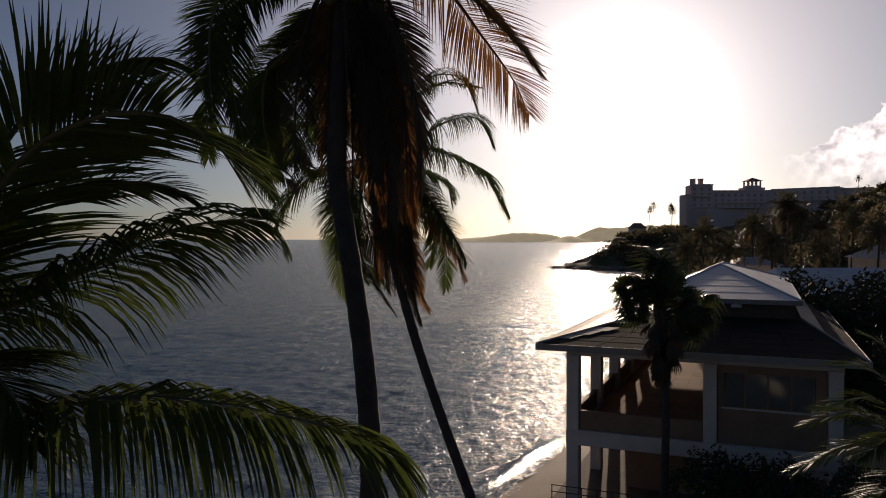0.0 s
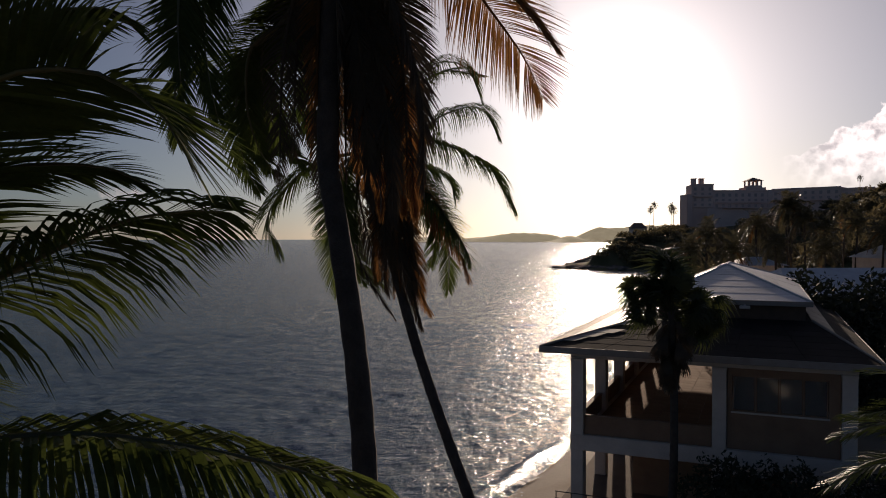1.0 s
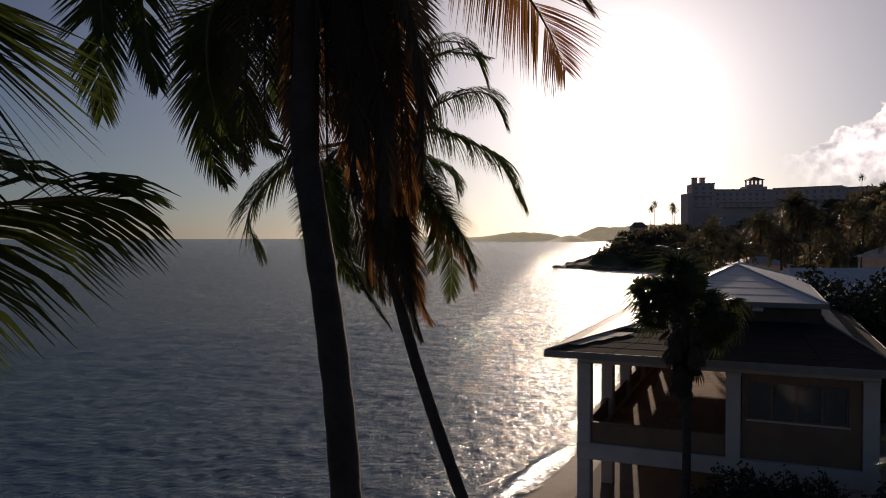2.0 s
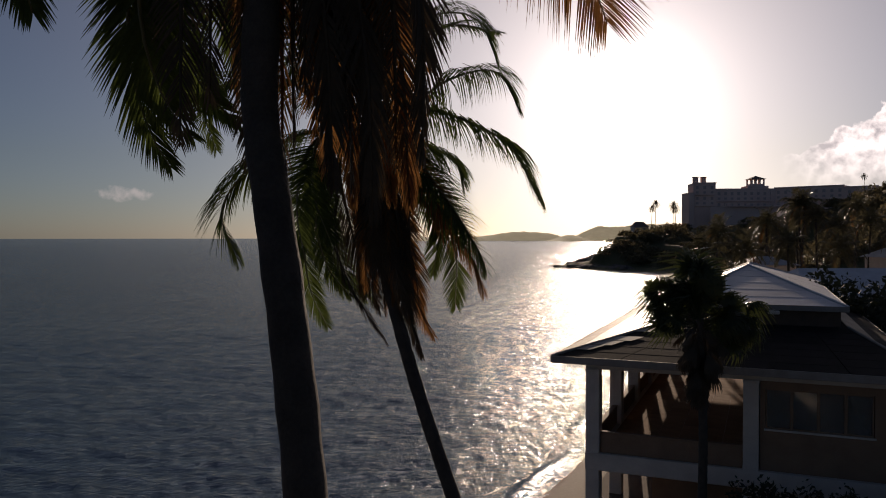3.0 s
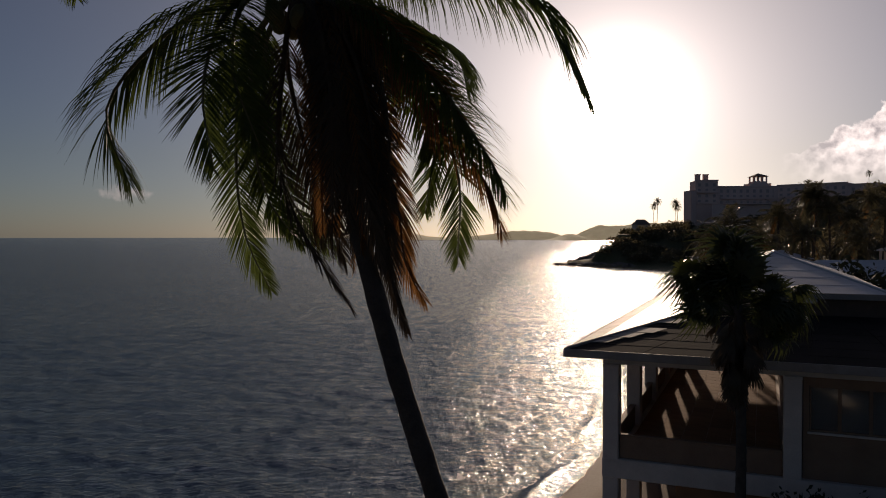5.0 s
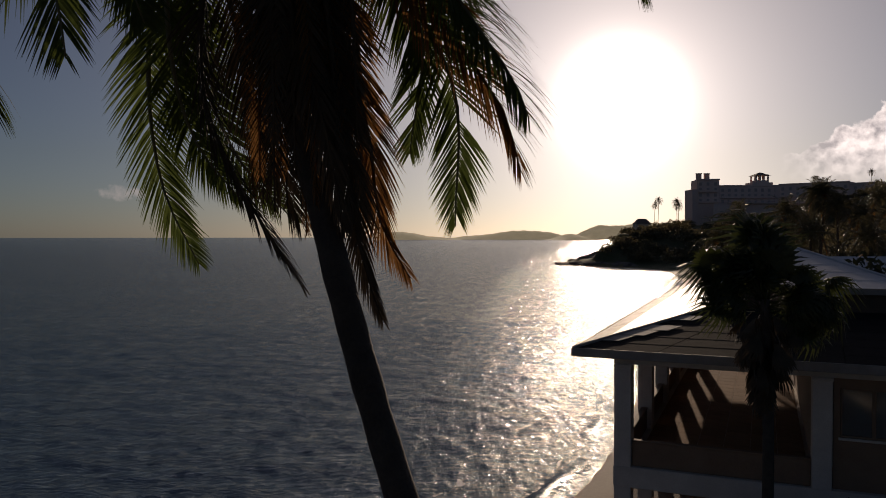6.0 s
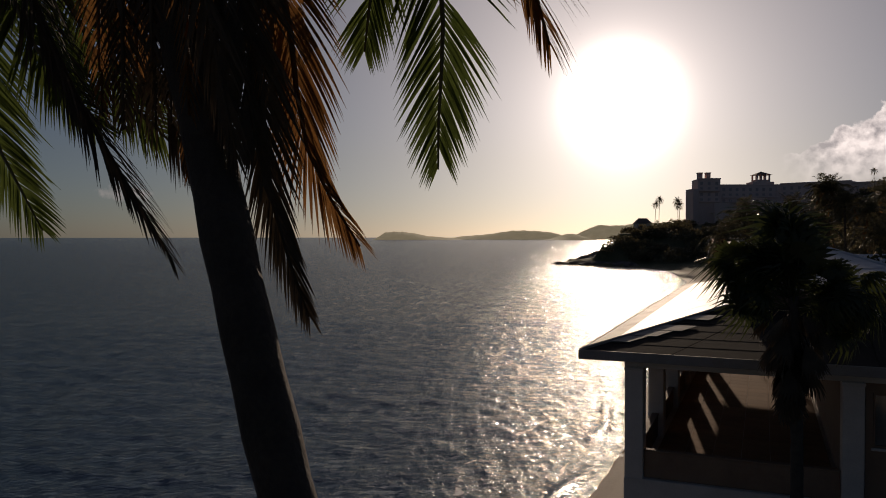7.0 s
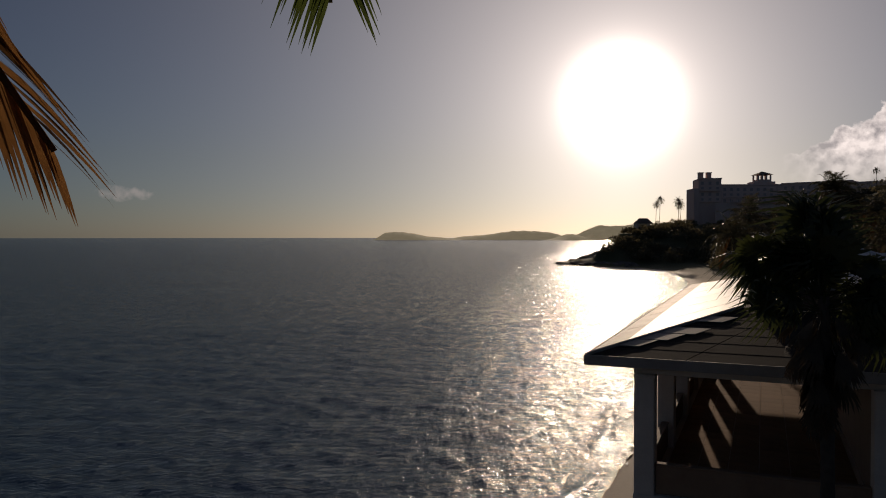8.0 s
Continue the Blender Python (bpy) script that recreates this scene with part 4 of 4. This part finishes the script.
# ---- the hotel on the headland ----
hotel = thing("hotel", "long pale multi-storey hotel on the wooded headland", "building")
HB = 8.0


def wing(x0, y0, x1, y1, top, depth, floors, bays, name="wing"):
    """A straight wing whose front runs from x0, y0 to x1, y1."""
    d = Vector((x1 - x0, y1 - y0, 0))
    m = Matrix.Translation((x0, y0, 0)) @ Matrix.Rotation(math.atan2(d.y, d.x), 4, "Z")
    n = d.length
    w = part(name, Shape().box(0, 0, HB, n, depth, top, 0.15), M_HOTEL, hotel, at=m)
    part("cornice", Shape().box(-0.3, -0.35, top - 0.5, n + 0.3, 0, top + 0.35, 0.1), M_HOTEL, w)
    fh = 3.3
    for f in range(floors):
        z = top - 1.2 - fh * (f + 1) + 0.8
        if f % 2 == 1:
            part("balcony", Shape().box(1, -1.5, z - 0.6, n - 1, -0.003, z - 0.3, 0.05).box(1, -1.5, z - 0.3, n - 1, -1.42, z + 0.5), M_HOTEL, w)
        for k in range(bays):
            x = n * (k + 0.5) / bays
            part("window", Shape().box(x - 0.8, -0.06, z, x + 0.8, 0.1, z + 1.9), M_PALEWINDOW, w)
    return w


wing(152, 461, 165, 459.6, 47.4, 16, 4, 3, "end_tower")
wing(165, 459.6, 200, 458, 43.6, 14, 4, 9)
wing(200, 458, 228, 432, 44.2, 14, 4, 9)
wing(228, 432, 240, 419, 43.0, 14, 4, 3)
part("end_step", Shape().box(149.0, 460, HB, 152, 474, 41.5, 0.1), M_HOTEL, hotel)
part("corner_block", Shape().box(197.5, 457.7, HB, 204, 470, 43.8, 0.1), M_HOTEL, hotel)
for cx in (154.6, 159.4):
    part("chimney", Shape().box(cx - 1.3, 464, 47.4, cx + 1.3, 467, 51.0, 0.1).box(cx - 1.55, 463.75, 51.0, cx + 1.55, 467.25, 51.4), M_HOTEL, hotel)
cup = part("cupola", Shape().box(184.5, 459.5, 43.6, 197.0, 470, 45.6, 0.1).box(187.0, 460.5, 45.6, 195.0, 468.5, 46.9), M_HOTEL, hotel)
for px in (187.4, 189.8, 192.2, 194.6):
    for py in (460.9, 468.1):
        part("post", Shape().box(px - 0.4, py - 0.4, 46.9, px + 0.4, py + 0.4, 49.8), M_HOTEL, cup)
part("cupola_roof", Shape().add([(186.2, 459.5, 49.8), (195.8, 459.5, 49.8), (195.8, 469.5, 49.8), (186.2, 469.5, 49.8), (191.0, 464.5, 52.0)], [(0, 1, 4), (1, 2, 4), (2, 3, 4), (3, 0, 4), (3, 2, 1, 0)]), M_HOTELROOF, cup)
# the long sunlit terrace below the wings, with its rail
part("terrace", Shape().box(166, 447, 32.4, 214, 457.9, 33.1, 0.1), M_HOTEL, hotel, "pale terrace before the wings")
for k in range(13):
    part("terrace_rail", Shape().box(166 + 3.64 * k, 446.9, 33.1, 166.3 + 3.64 * k, 447.2, 34.4).box(166.3 + 3.64 * k, 446.95, 34.1, 169.6 + 3.64 * k, 447.15, 34.4), M_HOTEL, hotel)
part("retaining_wall", Shape().box(158, 449, 8, 214, 450, 32.4, 0.1), M_HOTEL, hotel)


def house(label, x0, y0, x1, y1, base, eave, ridge, roof_mat, turn=0.0, doors=3):
    """A small gabled house with its ridge along x."""
    h = thing("house", label, "house", pose((x0 + x1) / 2, (y0 + y1) / 2, 0, 0, 0, turn))
    a, b = (x1 - x0) / 2, (y1 - y0) / 2
    part("wall", Shape().box(-a, -b, base, a, b, eave, 0.03), M_PAINT, h)
    part("roof", Shape().add([(-a - .5, -b - .5, eave), (a + .5, -b - .5, eave), (a + .5, b + .5, eave), (-a - .5, b + .5, eave), (-a + 2, 0, ridge), (a - 2, 0, ridge)],
                             [(0, 1, 5, 4), (1, 2, 5), (2, 3, 4, 5), (3, 0, 4), (3, 2, 1, 0)]), roof_mat, h)
    for k in range(doors):
        x = -a + 2 * a * (k + 0.5) / doors
        part("window", Shape().box(x - 0.5, -b - 0.05, eave - 2.0, x + 0.5, -b + 0.05, eave - 0.7), M_GLASS, h)
    return h


house("long white beach house with a pale hipped roof", 32, 70, 62, 82, 1.5, 9.7, 12.0, M_METALROOF, 0, 8)
house("white two-storey house among palms", 64, 108, 76, 118, 4, 12.0, 14.0, M_METALROOF, 0, 4)
house("small white house under the palms", 41, 104, 47, 110, 2, 11.2, 12.3, M_METALROOF, 0, 3)
house("small house at the top of the sea cliff", 116, 462, 125, 470, 10, 20.8, 24.0, M_HOTELROOF, 0, 2)


# ---- vegetation ----
def height_at(x, y):
    return float(ground_height(np.array([[float(x)]]), np.array([[float(y)]]))[0, 0])


def clump_arrays(rng, centre, radius, leaves, size):
    """Leaf quads scattered in the outer part of a lumpy ellipsoid."""
    d = rng.normal(size=(leaves, 3))
    d /= np.linalg.norm(d, axis=1)[:, None]
    d[:, 2] = np.abs(d[:, 2]) * 0.95 - 0.12
    lump = 1 + 0.28 * np.sin(d[:, :1] * 5 + rng.uniform(0, 6)) * np.sin(d[:, 1:2] * 5 + rng.uniform(0, 6)) + 0.15 * np.sin(d[:, 2:] * 9 + rng.uniform(0, 6))
    c = np.asarray(centre) + d * lump * np.asarray(radius) * rng.uniform(0.55, 1.0, (leaves, 1)) ** 0.5
    u = rng.normal(size=(leaves, 3)) + d * 0.4
    u /= np.linalg.norm(u, axis=1)[:, None]
    w = np.cross(u, rng.normal(size=(leaves, 3)))
    w /= np.linalg.norm(w, axis=1)[:, None] + 1e-6
    ln = size * rng.uniform(0.6, 1.3, (leaves, 1))
    return np.stack([c - u * ln, c + w * ln * 0.4, c + u * ln, c - w * ln * 0.4], 1)


def leaf_mesh(name, quads, mat):
    v = np.concatenate(quads).reshape(-1, 3)
    f = np.arange(len(v)).reshape(-1, 4)
    me = bpy.data.meshes.new(name)
    me.from_pydata(v.tolist(), [], f.tolist())
    me.materials.append(mat)
    me.update()
    return me


v_rng = np.random.RandomState(7)
quads = []
for k in range(90):
    x, y = v_rng.uniform(25, 44), v_rng.uniform(54, 68)
    if x > 14 + y * 0.2:
        r = v_rng.uniform(1.8, 3.2)
        for z in np.arange(height_at(x, y) + 1.0, v_rng.uniform(8.5, 12.0) - r * 0.5, 2.0):
            quads.append(clump_arrays(v_rng, (x, y, z), (r, r, r), 130, 0.3))
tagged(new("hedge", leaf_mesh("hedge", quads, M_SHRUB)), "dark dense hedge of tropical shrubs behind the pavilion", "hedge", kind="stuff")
quads, tries = [], 0
while len(quads) < 1100 and tries < 9000:
    tries += 1
    y = 95 + 430 * v_rng.random_sample() ** 1.0
    x = v_rng.uniform(20, 110 + y * 0.45)
    d = float(shore_distance(np.array([[x]]), np.array([[y]]))[0, 0])
    if d < (14 if y < 300 else 15) or (100 < x < 130 and 436 < y < 472) or (140 < x < 250 and 405 < y < 480) or (30 < x < 78 and 66 < y < 122):
        continue
    r = v_rng.uniform(2.2, 4.6) * (0.55 if y < 190 else 1.0)
    quads.append(clump_arrays(v_rng, (x, y, height_at(x, y) + r * 0.3), (r, r, r * v_rng.uniform(0.8, 1.3)), 190, 0.42 + y * 0.0009))
tagged(new("scrub", leaf_mesh("scrub", quads, M_BUSH)), "dark tropical scrub covering the hillside", "scrub", kind="stuff")


def bush(label, x, y, z, r, h, seed, leaves=2600, size=0.13):
    rng = np.random.RandomState(seed)
    b = thing("bush", label, "bush", Matrix.Translation((x, y, z)), "bushes before the pavilion")
    stem = Shape()
    for k in range(5):
        a = k * 1.3
        stem.tube([(0.1 * math.cos(a), 0.1 * math.sin(a), 0), (0.4 * r * math.cos(a), 0.4 * r * math.sin(a), h * 0.6)], [0.06, 0.02], 5)
    part("stems", stem, M_BARK, b)
    q = [clump_arrays(rng, (rng.uniform(-.5, .5) * r, rng.uniform(-.5, .5) * r, h * rng.uniform(0.35, 0.7)), (r * 0.62, r * 0.62, h * 0.34), leaves // 6, size) for _ in range(6)]
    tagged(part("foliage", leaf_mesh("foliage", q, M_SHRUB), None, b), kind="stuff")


for k, (bx, by, br, bh) in enumerate(((11.4, 30.6, 1.9, 4.9), (13.6, 29.6, 2.1, 4.6), (16.0, 28.2, 2.2, 4.8), (9.0, 32.0, 1.2, 2.6), (18.6, 27.0, 2.2, 5.6), (20.8, 30.5, 2.4, 7.0), (21.5, 27.0, 2.4, 8.0), (27, 44, 3, 9.5), (24.5, 38, 2.4, 8.2))):
    bush("dense dark green bush in front of the pavilion", bx, by, height_at(bx, by), br, bh, 30 + k)

# palms among the houses and on the headland: one built, the rest copied
far_palm = palm_tree("coconut palm standing among the trees", lambda s: (54 + 0.8 * s, 118, 3.0 + 16.5 * s), 0.14,
                     [(arc(((2.2, 3.1, 2.7)[k % 3] * math.cos(a), (2.2, 3.1, 2.7)[k % 3] * math.sin(a), (-2.7, -1.1, 0.9)[k % 3]), (0.9, 1.3, 1.9)[k % 3], 0.6), "dead" if k == 3 else "green", None, 1.5, 1.0) for k, a in enumerate(i * 0.9 for i in range(21))],
                     21, 5, 0.95, 44, 5, "coastal palms", width=0.065, green=M_FARPALM, upright=(1.6, 2.8), reach=(0.8, 1.8))
for k, (px, py, top) in enumerate(((32.1, 94, 16.2), (45.2, 109, 17.7), (54.7, 118, 20.8), (55, 114, 18.7), (65.5, 124, 20.5), (63.5, 117, 18), (52.6, 104, 17.0), (34.9, 89, 14.2), (44.1, 99, 15.0),
                                   (46.9, 94, 14.3), (62.9, 109, 16.5), (27.3, 84, 14.3), (58, 126, 19.5), (49, 116, 17.2))):
    copy_thing(far_palm, pose(px, py, top - 17.6, 0, 0, k * 71))
for k, (px, py, top, sc) in enumerate(((120.5, 440, 31.5, 0.8), (124.0, 444, 34.5, 0.9), (134.5, 442, 33.5, 1.0), (137, 446, 31.5, 1.0), (195, 352, 43.0, 0.62))):
    far = copy_thing(far_palm, pose(px, py, top - 17.0 * sc, 0, 0, k * 50))
    far.scale = (sc, sc, sc)

# the palm whose fronds rise beside the pavilion
palm_tree("coconut palm with glossy green fronds beside the pavilion", lambda s: (9.3 + 0.4 * s, 13.2, 1.8 + 8.4 * s), 0.12, [
    (arc(tip, arch), "green", None, 0.6, 1.0) for tip, arch in (((-3.1, 0.2, 0.4), 1.6), ((-2.7, 0.6, 1.2), 2.2), ((-2.1, 0.8, 2.4), 2.8), ((-1.6, 0.5, 3.05), 2.9), ((-2.5, 0.1, 1.75), 2.4), ((-0.9, 0.4, 3.0), 2.4), ((-2.4, -0.6, -0.5), 1.2), ((-2.2, 1.4, 0.2), 1.5))], 31, 6, 0.85, 85, 4, width=0.036, green=M_GLOSSY)


# ---- shore rocks and foam ----
def rock_shape(rng, sx, sy, sz):
    s, n, m = Shape(), 10, 6
    vs = []
    for i in range(m + 1):
        ph = math.pi * i / m
        for j in range(n):
            th = 2 * math.pi * j / n
            k = 1 + 0.28 * noise.noise(Vector((math.cos(th) * 1.6 + sx, math.sin(th) * 1.6 + sy, math.cos(ph) * 1.6 + rng.random() * 0.2)))
            vs.append((sx * k * math.sin(ph) * math.cos(th), sy * k * math.sin(ph) * math.sin(th), sz * k * math.cos(ph)))
    return s.add(vs, [(i * n + j, (i + 1) * n + j, (i + 1) * n + (j + 1) % n, i * n + (j + 1) % n) for i in range(m) for j in range(n)])


r_rng = random.Random(8)
for k in range(46):
    t = k / 45
    if k < 22:
        x, y = 56 + 26 * (k / 21) + r_rng.uniform(-2, 2), 372 - 36 * (k / 21) + r_rng.uniform(-3, 3)
    else:
        x, y = 64 + 34 * ((k - 22) / 23) + r_rng.uniform(-3, 3), 388 + 100 * ((k - 22) / 23) + r_rng.uniform(-4, 4)
    sz = r_rng.uniform(0.7, 2.2) * (0.5 + t)
    rock = tagged(new("rock", rock_shape(r_rng, r_rng.uniform(2, 5), r_rng.uniform(2, 5), sz).mesh("rock", M_ROCK)), "dark wet rock at the foot of the headland", "rock", "headland rocks")
    rock.matrix_basis = pose(x, y, min(0.3, height_at(x, y)) + sz * 0.2, 0, 0, r_rng.uniform(0, 360))


def foam_material():
    m = bpy.data.materials.new("sea_foam")
    m.use_nodes = True
    nt = m.node_tree
    b = nt.nodes["Principled BSDF"]
    pos = nt.nodes.new("ShaderNodeTexCoord").outputs["Object"]
    n = noise_node(nt, pos, 0.9, 6, 0.7)
    b.inputs["Base Color"].default_value = (0.75, 0.76, 0.76, 1)
    b.inputs["Roughness"].default_value = 0.6
    nt.links.new(math_node(nt, "MULTIPLY", math_node(nt, "ADD", n, -0.5), 9.0, clamp=True), b.inputs["Alpha"])
    return m


M_FOAM = foam_material()
for off, wid in ((-0.4, 0.9), (-3.2, 0.6), (-7.5, 0.5)):
    f_y = np.arange(8, 240, 0.7)
    line = np.interp(f_y, [p[1] for p in SHORE[1:12]], [p[0] for p in SHORE[1:12]])
    sway = 0.7 * np.sin(f_y * 0.33 + off) + 0.45 * np.sin(f_y * 0.81 + 2 * off) + 0.2 * np.sin(f_y * 1.9)
    half = wid * (0.55 + 0.45 * np.sin(f_y * 0.47 + off * 3)) * 0.5
    lft, rgt = line + off + sway - half, line + off + sway + half
    z = 0.09 if off > -1 else 0.12
    vs = [p for a, b, y in zip(lft.tolist(), rgt.tolist(), f_y.tolist()) for p in ((a, y, z), (b, y, z))]
    solid("foam", Shape().add(vs, [(2 * i, 2 * i + 1, 2 * i + 3, 2 * i + 2) for i in range(len(f_y) - 1)]), M_FOAM, "broken line of white foam along the shore", "foam", "stuff")
